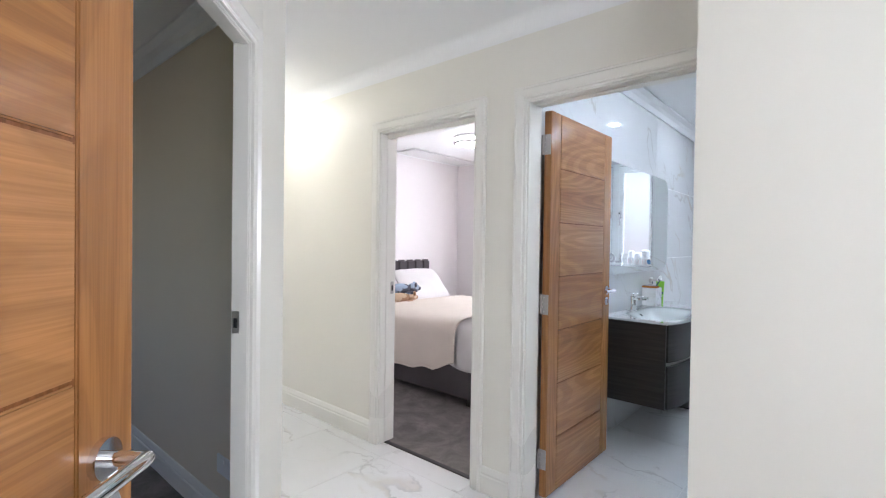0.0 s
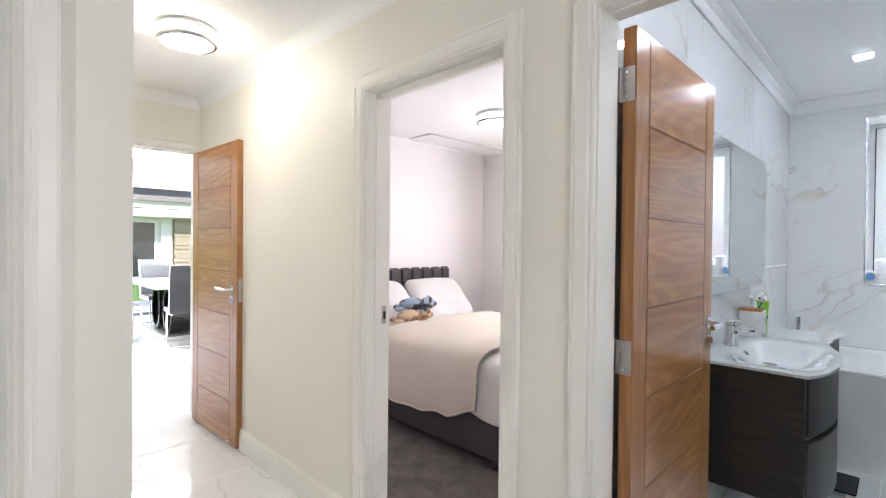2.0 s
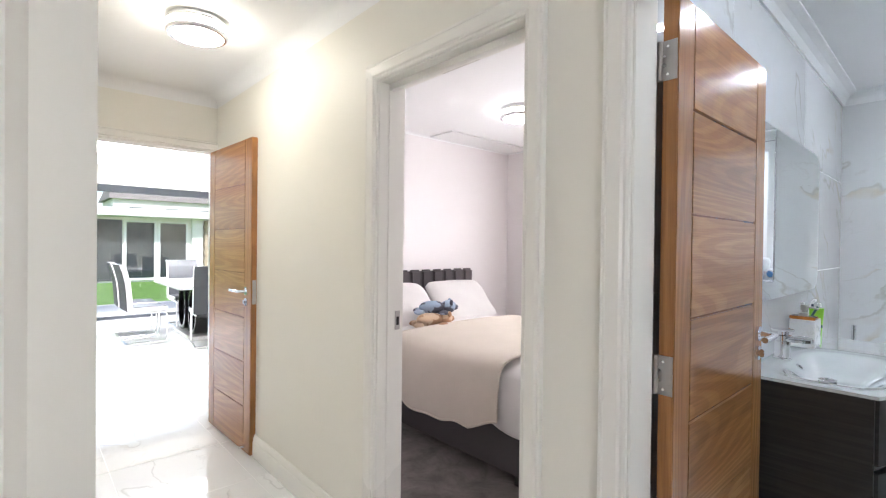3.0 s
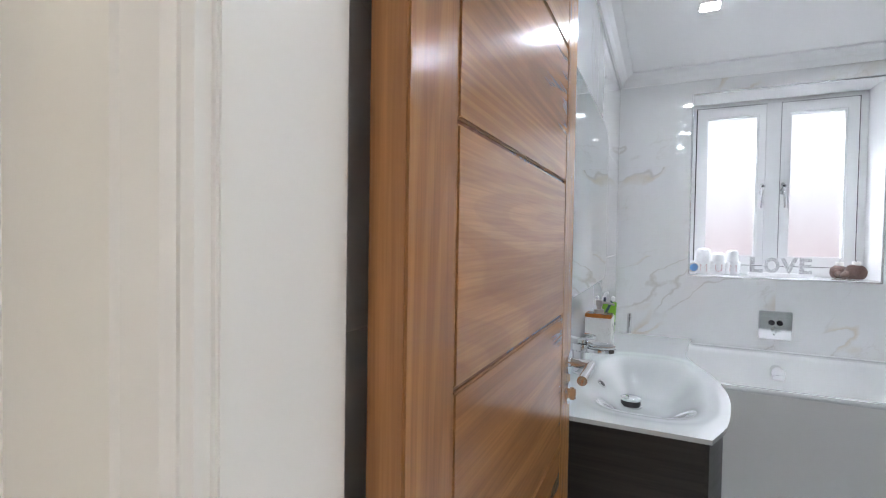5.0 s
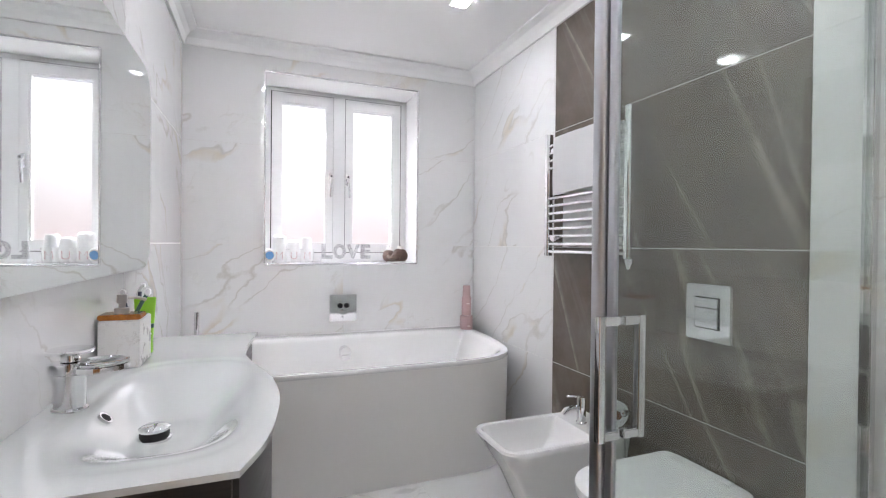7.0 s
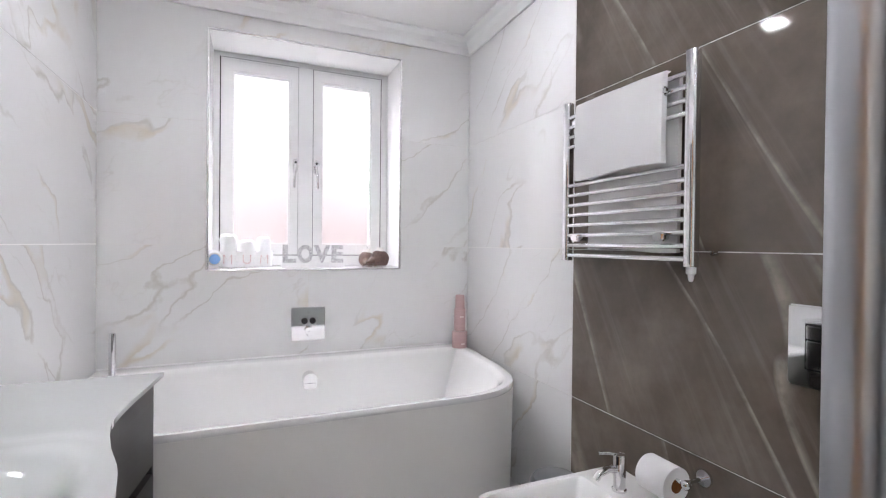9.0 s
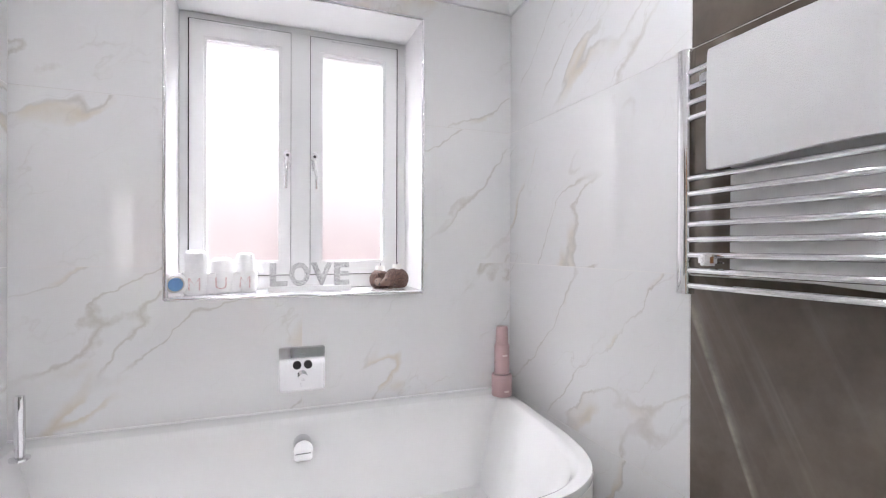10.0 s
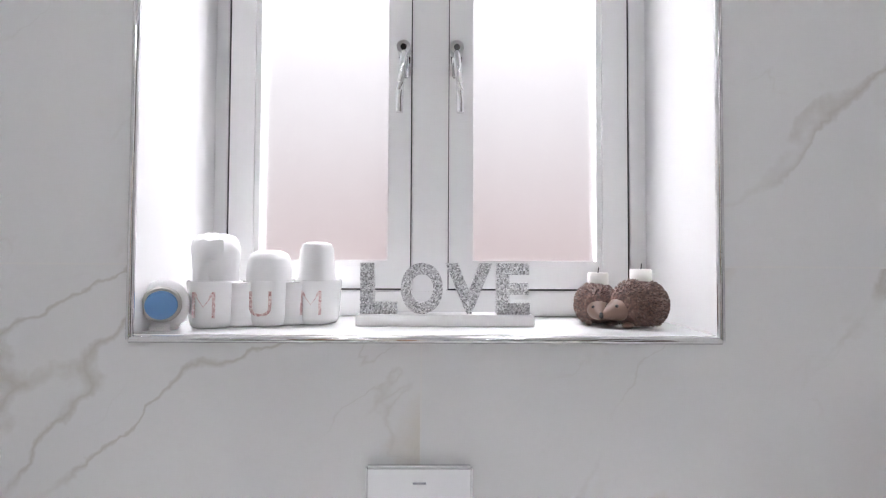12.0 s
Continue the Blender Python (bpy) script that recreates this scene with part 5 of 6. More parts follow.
def hedgehog(x, y, turn, k, label):
    """A resin hedgehog with a bristly back; one mesh, with the candle on its back as a thing of its own."""
    rnd = random.Random(int(1000 * x) + 7)
    body = Vector((0, 0, 0.042 * k))
    bm = ball(body, 0.049 * k, (1.12, 0.92, 0.98), n=28)
    for v in bm.verts:
        v.co.z = max(v.co.z, 0.003)
    for i in range(1500):
        a, b = rnd.uniform(0, 2 * math.pi), math.asin(rnd.uniform(-0.75, 1))
        d = Vector((math.cos(a) * math.cos(b), math.sin(a) * math.cos(b), math.sin(b)))
        if d.x < -0.62 and d.z < 0.45:
            continue
        p = body + Vector((d.x * 1.12, d.y * 0.92, d.z * 0.98)) * 0.0480 * k
        if p.z < 0.006:
            continue
        q = (d + Vector((0.65, 0, -0.30))).normalized()
        cyl(p, p + q * 0.0050 * k, 0.0016 * k, 0.0004, 4, bm)
    bm.faces.ensure_lookup_table()
    bristly = len(bm.faces)
    snout = [(-0.034, 0.026, 0.036), (-0.050, 0.0225, 0.034), (-0.062, 0.017, 0.030), (-0.072, 0.0115, 0.0265), (-0.080, 0.007, 0.024), (-0.084, 0.003, 0.0235)]
    loft([[(x * k, r * k * math.cos(2 * math.pi * i / 18), z * k + r * k * 0.95 * math.sin(2 * math.pi * i / 18)) for i in range(18)] for x, r, z in snout], bm=bm)
    for s in (-1, 1):
        ball((-0.043 * k, s * 0.0195 * k, 0.050 * k), 0.0075 * k, (0.5, 1, 1.1), bm, 10)
        ball((-0.042 * k, s * 0.020 * k, 0.006 * k), 0.009 * k, (1.4, 0.8, 0.6), bm, 10)
    bm.faces.ensure_lookup_table()
    for f in bm.faces[bristly:]:
        f.material_index = 1
        f.smooth = True
    eyes = len(bm.faces)
    for s in (-1, 1):
        ball((-0.060 * k, s * 0.0125 * k, 0.0405 * k), 0.0036 * k, bm=bm, n=8)
    ball((-0.0845 * k, 0, 0.0245 * k), 0.0046 * k, bm=bm, n=10)
    bm.faces.ensure_lookup_table()
    for f in bm.faces[eyes:]:
        f.material_index = 2
    ob = part("hedgehog_figurine", bm, HEDGE)
    ob.data.materials.append(HEDGE_FACE)
    ob.data.materials.append(GASKET)
    ob.matrix_basis = pose(x, y, SZ, 0, 0, turn)
    tagged(ob, label, "figurine", "hedgehog candle holders")
    c = thing("candle", (x + 0.004, y, SZ + 0.084 * k), "short white candle on the hedgehog's back", "candle", "hedgehog candles")
    part("wax", lathe((x + 0.004, y, SZ + 0.084 * k), [(0.021, 0), (0.021, 0.022), (0.019, 0.025), (0.0, 0.024)], 24), material("candle wax", 0.5, color=(0.82, 0.80, 0.77)), c, smooth=True)
    part("wick", cyl((x + 0.004, y, SZ + 0.084 * k + 0.022), (x + 0.006, y, SZ + 0.084 * k + 0.036), 0.0012, n=6), BLACK, c)


def hedge_material():
    m = material("brown resin", 0.45)
    n = Nodes(m)
    v = n.coords()
    f = n.noise(v, 160, 3, 0.7)
    n.color(n.ramp(f, [(0.35, (0.045, 0.022, 0.017)), (0.6, (0.15, 0.078, 0.06)), (0.75, (0.34, 0.22, 0.18))]))
    n.bump(f, 0.5, 0.003)
    return m


HEDGE = hedge_material()
HEDGE_FACE = paint("pinkish brown resin", (0.20, 0.115, 0.085), 0.45, 0.6)
hedgehog(0.108, 5.428, 78, 0.96, "brown resin hedgehog candle holder leaning on another")
hedgehog(0.178, 5.382, 18, 1.06, "brown resin hedgehog candle holder with pointed snout")

# ---- hall ----
def ceiling_lamp(x, y, h, mat, label, r=0.165):
    root = thing("ceiling_lamp", (x, y, h), label, "ceiling lamp", group="round ceiling lamps")
    part("base_ring", lathe((x, y, h - 0.030), [(r * 0.9, 0.030), (r * 0.92, 0.006), (r * 0.98, 0.0), (r, 0.004), (r, 0.012), (r * 0.94, 0.030)], 40), CHROME, root, "chrome ring", smooth=True)
    part("diffuser", lathe((x, y, h - 0.085), [(0.0, 0.0), (r * 0.80, 0.001), (r * 0.90, 0.008), (r * 0.93, 0.020), (r * 0.93, 0.062), (r * 0.88, 0.075)], 40), mat, root, "glowing opal diffuser", smooth=True)
    part("trim_ring", lathe((x, y, h - 0.080), [(r * 0.955, 0.0), (r * 1.01, 0.006), (r * 1.01, 0.016), (r * 0.955, 0.020)], 40), CHROME, root, "chrome trim ring", smooth=True)
    return root


ceiling_lamp(-3.11, 1.39, HALL_H, LAMP_GLOW, "lit round hall ceiling lamp with chrome ring", 0.135)
ceiling_lamp(-2.93, 3.66, BED_H, BED_GLOW, "lit round bedroom ceiling lamp with chrome ring", 0.17)


def skirting(name, a, b, out, h, mat, label):
    """A moulded board along a wall's foot from a to b; out: plan vector into the room."""
    prof = [(0, 0), (0.018, 0), (0.018, h - 0.045), (0.014, h - 0.038), (0.015, h - 0.028), (0.008, h - 0.006), (0.004, h), (0, h)]
    bm = loft([[(p[0] + out[0] * u, p[1] + out[1] * u, v) for u, v in prof] for p in (a, b)])
    return structure(name, bm, mat, label, "skirting")


AW = 0.066
skirting("baseboard", (HALL_END, HALL_Y), (BD0 - AW, HALL_Y), (0, -1), 0.135, TRIM, "white moulded skirting along the hall")
skirting("baseboard", (BD1 + AW, HALL_Y), (BA0 - AW, HALL_Y), (0, -1), 0.135, TRIM, "white moulded skirting between the doors")
skirting("baseboard", (NOOK_X, NOOK_Y), (1.23, NOOK_Y), (0, -1), 0.135, TRIM, "white moulded skirting along the wall block")
skirting("baseboard", (HALL_END, HALL_S), (LOBBY_X, HALL_S), (0, 1), 0.135, TRIM, "white moulded skirting along the hall")
skirting("baseboard", (LOBBY_X, SLANT[1]), (LOBBY_X, HALL_S), (1, 0), 0.135, TRIM, "white moulded skirting beside a doorway")
skirting("baseboard", (-4.05, 0.785), (LOBBY_X - 0.085, 0.785), (0, -1), 0.135, TRIM, "white moulded skirting in an unlit room")
skirting("baseboard", (-4.05, -2.0), (-4.05, 0.785), (1, 0), 0.135, TRIM, "white moulded skirting in an unlit room")
skirting("baseboard", (BED_X0, BATH_Y0 + 0.012), (BED_X0, BED_Y1), (1, 0), 0.135, TRIM, "white skirting in the bedroom")
skirting("baseboard", (BED_X0, BED_Y1), (BED_X1, BED_Y1), (0, -1), 0.135, TRIM, "white skirting in the bedroom")
structure("threshold_strip", box(BD0 + 0.012, 1.893, -0.002, BD1 - 0.012, 1.923, 0.006), DARK_WOOD, "dark threshold strip between tiles and carpet", "threshold", bevel=0.002)
socket = thing("wall_socket", (-2.02, 0.785, 0.30), "white double wall socket in an unlit room", "socket")
part("plate", box(-2.10, 0.775, 0.255, -1.955, 0.785, 0.34), WHITE_PLASTIC, socket, bevel=0.003)
part("switch", box(-2.035, 0.772, 0.315, -2.025, 0.776, 0.33), WHITE_PLASTIC, socket)
light_switch = thing("light_switch", (NOOK_X, 1.66, 1.09), "white light switch plate on the wall beside the bathroom door", "switch")
part("plate", box(NOOK_X - 0.008, 1.617, 1.047, NOOK_X, 1.703, 1.133), WHITE_PLASTIC, light_switch, bevel=0.003)
part("rocker", box(NOOK_X - 0.011, 1.650, 1.078, NOOK_X - 0.007, 1.670, 1.102), WHITE_PLASTIC, light_switch, bevel=0.001)
stopper = thing("door_stopper", (-3.62, 1.83, 0.0), "small chrome door stop on the skirting", "door stop")
part("stem", cyl((-3.62, 1.832, 0.05), (-3.62, 1.845 - 0.075, 0.05), 0.010), CHROME, stopper, smooth=True)


# ---- unlit room ----
def room_chair():
    root = thing("upholstered_chair", (-3.72, 0.45, 0), "dark upholstered chair with pale metal legs against the wall", "chair")
    x0, x1, y0, y1 = -3.98, -3.60, 0.31, 0.75
    part("seat", box(x0, y0, 0.40, x1, y1, 0.475), GREY_FABRIC, root, bevel=0.02, segments=3)
    part("backrest", loft([[(x0, y0, 0.47), (x0 + 0.06, y0, 0.47), (x0 + 0.06, y1, 0.47), (x0, y1, 0.47)], [(x0 - 0.05, y0 + 0.02, 0.95), (x0 - 0.01, y0 + 0.02, 0.95), (x0 - 0.01, y1 - 0.02, 0.95), (x0 - 0.05, y1 - 0.02, 0.95)]]), GREY_FABRIC, root, bevel=0.015)
    for x in (x0 + 0.03, x1 - 0.03):
        for y in (y0 + 0.03, y1 - 0.03):
            part("leg", prism(rounded(x - 0.014, y - 0.014, x + 0.014, y + 0.014, 0.005, 3), 0.0, 0.40), STEEL, root, smooth=True)


room_chair()


def cloth_heap():
    root = thing("flowered_cloth", (-3.9, 0.40, 0.7), "turquoise flowered cloth thrown over the chair back", "cloth")
    m = material("flowered cloth", 0.9)
    n = Nodes(m)
    f = n.noise(n.coords(), 14, 3, 0.6)
    n.color(n.ramp(f, [(0.40, (0.05, 0.28, 0.30)), (0.52, (0.10, 0.34, 0.36)), (0.56, (0.50, 0.10, 0.07)), (0.68, (0.62, 0.30, 0.20))]))
    rings = []
    for i in range(15):
        t = i / 14
        y = 0.24 + 0.50 * t
        s = 0.012 * math.sin(9 * t)
        prof = [(-3.905 + s, 0.62 + 0.04 * math.sin(5 * t)), (-3.915 + s, 0.80), (-3.95, 0.985), (-4.0, 0.995), (-4.03, 0.93), (-4.035, 0.80), (-4.02, 0.80), (-4.015, 0.92), (-3.995, 0.952), (-3.96, 0.942), (-3.930 + s, 0.80), (-3.92 + s, 0.62 + 0.04 * math.sin(5 * t))]
        rings.append([(x, y, z) for x, z in prof])
    part("cloth", loft(rings), m, root, smooth=True)
    bag = thing("black_bag", (-3.78, 0.50, 0.475), "black folded garment lying on the chair seat", "garment")
    bm = ball((-3.78, 0.50, 0.53), 0.15, (1.15, 1.2, 0.42), n=24)
    for v in bm.verts:
        v.co += Vector((noise.noise(v.co * 9), noise.noise(v.co * 9 + Vector((5, 0, 0))), noise.noise(v.co * 9 + Vector((0, 5, 0))))) * 0.03
        v.co.z = max(v.co.z, 0.476)
    part("folds", bm, fabric("black cloth", (0.012, 0.012, 0.013)), bag, smooth=True)


cloth_heap()


# ---- bedroom ----
def bed():
    root = thing("double_bed", (-3.1, 3.5, 0), "double bed with dark grey channelled headboard and fabric base", "bed")
    y0, y1, xh, xf = 2.765, 4.265, -4.045, -2.02
    n = 11
    w = (y1 - y0 + 0.03) / n
    part("headboard_frame", box(BED_X0 + 0.015, y0 - 0.015, 0.04, xh - 0.03, y1 + 0.015, 1.075), GREY_FABRIC, root, bevel=0.012, segments=3)
    for k in range(n):
        a = y0 - 0.015 + k * w
        part("headboard_channel", box(xh - 0.045, a + 0.001, 0.30, xh + 0.012, a + w - 0.001, 1.09), GREY_FABRIC, root, bevel=0.022, segments=3)
    part("side_rail", box(xh, y0, 0.06, xf, y0 + 0.05, 0.335), GREY_FABRIC, root, bevel=0.012, segments=3)
    part("side_rail", box(xh, y1 - 0.05, 0.06, xf, y1, 0.335), GREY_FABRIC, root, bevel=0.012, segments=3)
    part("foot_rail", box(xf - 0.05, y0 + 0.05, 0.06, xf, y1 - 0.05, 0.335), GREY_FABRIC, root, bevel=0.012, segments=3)
    for x in (xh + 0.08, -2.22):
        for y in (y0 + 0.05, y1 - 0.05):
            part("leg", box(x - 0.035, y - 0.03, 0.0, x + 0.035, y + 0.03, 0.06), DARK_WOOD, root, bevel=0.004)
    part("mattress", box(xh + 0.015, y0 + 0.03, 0.335, xf - 0.03, y1 - 0.03, 0.60), LINEN, root, bevel=0.05, segments=4)


bed()


def draped(name, root, mat, x0, x1, top, ya, yb, hem, thick, seed, wave, hem_x=None, piped=False):
    """A cover over the mattress that hangs down both long sides; its section runs across the bed."""
    rnd = random.Random(seed)
    ph = [rnd.uniform(0, 6.28) for _ in range(6)]
    rings = []
    nx = 40
    for i in range(nx + 1):
        t = i / nx
        x = x0 + (x1 - x0) * t
        lift = 0.006 * math.sin(6 * t + ph[0]) + 0.004 * math.sin(15 * t + ph[1])
        h = hem + wave * math.sin(9 * t + ph[2]) + 0.4 * wave * math.sin(23 * t + ph[3])
        if hem_x:
            h += hem_x(t)
        out = 0.012 * math.sin(14 * t + ph[4])
        sec = smoothed([(ya - 0.055 + out, h), (ya - 0.045 + out * 0.7, (h + top) / 2), (ya - 0.025, top - 0.07), (ya + 0.03, top - 0.012 + lift), (ya + 0.20, top + 0.012 + lift), ((ya + yb) / 2, top + 0.022 + lift), (yb - 0.20, top + 0.012 + lift), (yb - 0.03, top - 0.012), (yb + 0.025, top - 0.07), (yb + 0.05, (h + top) / 2), (yb + 0.055, h)], 4)
        inner = [(y + (thick if y < (ya + yb) / 2 else -thick) * 0.5, z - thick) for y, z in reversed(sec)]
        rings.append([(x, y, z) for y, z in sec + inner])
    ob = part(name, loft(rings), mat, root, smooth=True)
    if piped:
        part("piping", pipe([r[0] for r in rings], 0.006, 8), mat, root, "corded edge", smooth=True)
        part("piping", pipe(rings[-1][:len(sec)], 0.006, 8), mat, root, "corded edge", smooth=True)
        part("piping", pipe(rings[0][:len(sec)], 0.006, 8), mat, root, "corded edge", smooth=True)
    return ob


duvet = thing("duvet", (-3.0, 3.5, 0.6), "white duvet draped over the bed", "duvet")
draped("cover", duvet, LINEN, -3.80, -2.03, 0.645, 2.79, 4.24, 0.33, 0.012, 3, 0.025)
throw = thing("bed_throw", (-2.8, 3.5, 0.65), "cream quilted throw spread over the bed", "throw")
draped("quilt", throw, THROW, -3.38, -2.33, 0.672, 2.760, 4.27, 0.27, 0.010, 8, 0.02, lambda t: -0.02 + 0.10 * (t > 0.8) * (t - 0.8) / 0.2, True)


def pillow(y, x, tilt, label):
    root = thing("pillow", (x, y, 0.66), label, "pillow", "bed pillows")
    rings = []
    for j in range(13):
        v = -1 + 2 * j / 12
        ring = []
        for i in range(28):
            a = 2 * math.pi * i / 28
            c, s = math.cos(a), math.sin(a)
            e = 0.55
            px = 0.35 * abs(c) ** e * (1 if c > 0 else -1)
            py = 0.24 * abs(s) ** e * (1 if s > 0 else -1)
            k = (1 - abs(v) ** 2.4) ** 0.5 * 0.98 + 0.02
            corner = 1 + 0.10 * (abs(c * s) * 2) ** 3
            ring.append(Vector((px * k * corner, py * k * corner, 0.075 * v)))
        rings.append(ring)
    bm = loft(rings)
    for q in bm.verts:
        q.co.z += 0.012 * noise.noise(q.co * 7 + Vector((y, 0, 0)))
    bmesh.ops.rotate(bm, verts=bm.verts, matrix=Matrix.Rotation(radians(90), 3, "Z"))
    bmesh.ops.rotate(bm, verts=bm.verts, matrix=Matrix.Rotation(radians(tilt), 3, "Y"))
    bmesh.ops.translate(bm, verts=bm.verts, vec=(x, y, 0.80))
    part("case", bm, LINEN, root, smooth=True)


pillow(3.145, -3.80, 47, "plump white pillow leaning on the headboard")
pillow(3.885, -3.80, 47, "white pillow leaning on the headboard")


def plush(at, turn, body, dark, label):
    """A soft toy lying on its belly, kept as one plain shape."""
    bm = ball((0, 0, 0.055), 0.075, (1.5, 0.85, 0.72), n=20)
    ball((0.135, 0.01, 0.060), 0.062, (1.05, 0.9, 0.85), bm, 18)
    for s in (-1, 1):
        ball((0.15, s * 0.055, 0.10), 0.022, (0.7, 1, 1.1), bm, 12)
        ball((0.09, s * 0.075, 0.02), 0.026, (1.8, 0.9, 0.75), bm, 12)
        ball((-0.11, s * 0.06, 0.022), 0.028, (1.6, 0.9, 0.8), bm, 12)
    ball((0.195, 0.01, 0.055), 0.022, bm=bm, n=12)
    m = material("plush " + label.split()[0], 0.95)
    n = Nodes(m)
    f = n.noise(n.coords(), 11, 2)
    n.color(n.ramp(f, [(0.50, body), (0.56, dark)]))
    n.bump(n.noise(n.coords(), 260, 2), 0.7, 0.006)
    ob = part("plush_toy", bm, m, smooth=True)
    ob.matrix_basis = pose(*at, 0, 0, turn)
    return tagged(ob, label, "soft toy", "soft toys on the bed")


plush((-3.47, 3.20, 0.672), 68, (0.68, 0.51, 0.35), (0.42, 0.24, 0.14), "tan and brown soft toy lying on the bed")
plush((-3.52, 3.27, 0.760), 55, (0.36, 0.45, 0.58), (0.10, 0.10, 0.13), "blue soft toy lying on another toy")


def nightstand():
    root = thing("nightstand", (-3.92, 2.45, 0), "white and black two-drawer nightstand beside the bed", "nightstand")
    white = material("white lacquer", 0.2, color=(0.76, 0.74, 0.72))
    black = material("black glass front", 0.06, color=(0.01, 0.01, 0.011))
    x0, x1, y0, y1 = -4.10, -3.70, 2.30, 2.66
    part("carcass", box(x0, y0, 0.03, x1, y1, 0.535), white, root, bevel=0.003)
    part("top", box(x0, y0 - 0.005, 0.538, x1 + 0.012, y1 + 0.005, 0.56), white, root, bevel=0.003)
    part("drawer", box(x1, y0 + 0.003, 0.385, x1 + 0.016, y1 - 0.003, 0.532), white, root, bevel=0.002)
    part("niche_front", box(x1, y0 + 0.003, 0.225, x1 + 0.010, y1 - 0.003, 0.378), black, root)
    part("drawer", box(x1, y0 + 0.003, 0.040, x1 + 0.016, y1 - 0.003, 0.218), white, root, bevel=0.002)


nightstand()

# ---- dining room and garden, through the far doorway ----
DX0, DX1 = KIT_END, HALL_END - 0.12
GLOSS_WHITE = marble("pale polished floor", (0.78, 0.78, 0.78), (0.6, 0.6, 0.6), (0.7, 0.68, 0.65), (0, 0, 40), 0.05, 0.8)
structure("floor_dining", box(DX0 - 0.2, -1.5, -0.15, DX1, 6.0, -0.002), GLOSS_WHITE, "polished white dining room floor", "floor")
wall("wall_dining_south", "y", -1.6, 0.1, DX0, DX1, 0, 2.7, WHITE_WALL, "plain white dining room wall")
wall("wall_dining_north", "y", 6.0, 0.1, DX0, DX1, 0, 2.7, WHITE_WALL, "plain white dining room wall")
wall("wall_dining_east", "x", DX1 - 0.012, 0.012, -1.5, 6.0, 0, 2.7, WHITE_WALL, "plain white dining room wall", [(1.075, -1, 1.837, DOOR_H)])
wall("wall_dining_east_low", "x", DX1, 0.1, -1.5, 0.80, 0, 2.7, PLASTER, "plain wall")
wall("wall_dining_east_high", "x", DX1, 0.1, 2.2, 6.0, 0, 2.7, PLASTER, "plain wall")
wall("wall_dining_glazed", "x", DX0 - 0.2, 0.2, -1.6, 6.1, 2.28, 2.7, WHITE_WALL, "white beam over the sliding doors")
bm = bmesh.new()
for r in cut((DX0, -1.5, DX1, 6.0), (-9.0, 1.2, -7.2, 3.4)):
    box(r[0], r[1], 2.6, r[2], r[3], 2.85, bm)
structure("ceiling_dining", bm, CEILING, "white dining room ceiling with a skylight opening", "ceiling")
sky_pane = structure("skylight", box(-9.02, 1.18, 2.86, -7.18, 3.42, 2.88), PANE, "flat glass skylight", "skylight")
sky_pane.visible_shadow = False
lamp = new("skylight_daylight", bpy.data.lights.new("skylight_daylight", "AREA"))
lamp.data.shape, lamp.data.size, lamp.data.size_y, lamp.data.energy = "RECTANGLE", 1.9, 2.3, SKYLIGHT_POWER
lamp.matrix_world = pose(-8.1, 2.3, 3.2)

DARK_METAL = material("dark grey aluminium", 0.4, 0.3, (0.035, 0.04, 0.05))


def sliding_doors():
    root = thing("window_2", (DX0, 2.3, 0), "wide dark-framed sliding glass doors to the garden", "window", kind="structure")
    part("head_frame", box(DX0 - 0.10, -1.5, 2.16, DX0, 6.0, 2.28), DARK_METAL, root)
    part("sill_frame", box(DX0 - 0.10, -1.5, -0.002, DX0, 6.0, 0.05), DARK_METAL, root)
    for y in (-1.5, 1.0, 3.95, 5.94):
        part("stile", box(DX0 - 0.09, y, 0.05, DX0 - 0.01, y + 0.06, 2.16), DARK_METAL, root)
    for a, b in ((-1.44, 1.0), (1.06, 3.95), (4.01, 5.94)):
        p = part("pane", box(DX0 - 0.055, a, 0.05, DX0 - 0.045, b, 2.16), PANE, root, "clear glass pane")
        p.visible_shadow = False


sliding_doors()


def dining_table():
    x0, x1, y0, y1 = -8.75, -7.25, 2.25, 3.25
    root = thing("dining_table", (-8.0, 2.75, 0), "white gloss dining table on a black looped pedestal", "table")
    white = material("white gloss lacquer", 0.1, color=(0.8, 0.8, 0.8))
    black = material("black gloss lacquer", 0.08, color=(0.012, 0.012, 0.014))
    part("tabletop", box(x0, y0, 0.71, x1, y1, 0.76), white, root, bevel=0.012)
    part("foot_plate", box(-8.5, 2.45, 0.0, -7.5, 3.05, 0.045), white, root, bevel=0.01)
    for cx in (-8.28, -7.72):
        rings = []
        for k in range(25):
            a = 2 * math.pi * k / 24
            rings.append([(cx + r * math.cos(a) * 0.62, y, 0.378 + r * math.sin(a)) for r, y in ((0.33, 2.52), (0.33, 2.98), (0.27, 2.98), (0.27, 2.52))])
        part("pedestal_loop", loft(rings, cap=False), black, root, smooth=True)
    part("pedestal_post", box(-8.12, 2.56, 0.045, -7.88, 2.94, 0.71), black, root, bevel=0.01)


dining_table()
CHAIR_GREY = fabric("charcoal leather", (0.035, 0.037, 0.042), 300, 0.5)


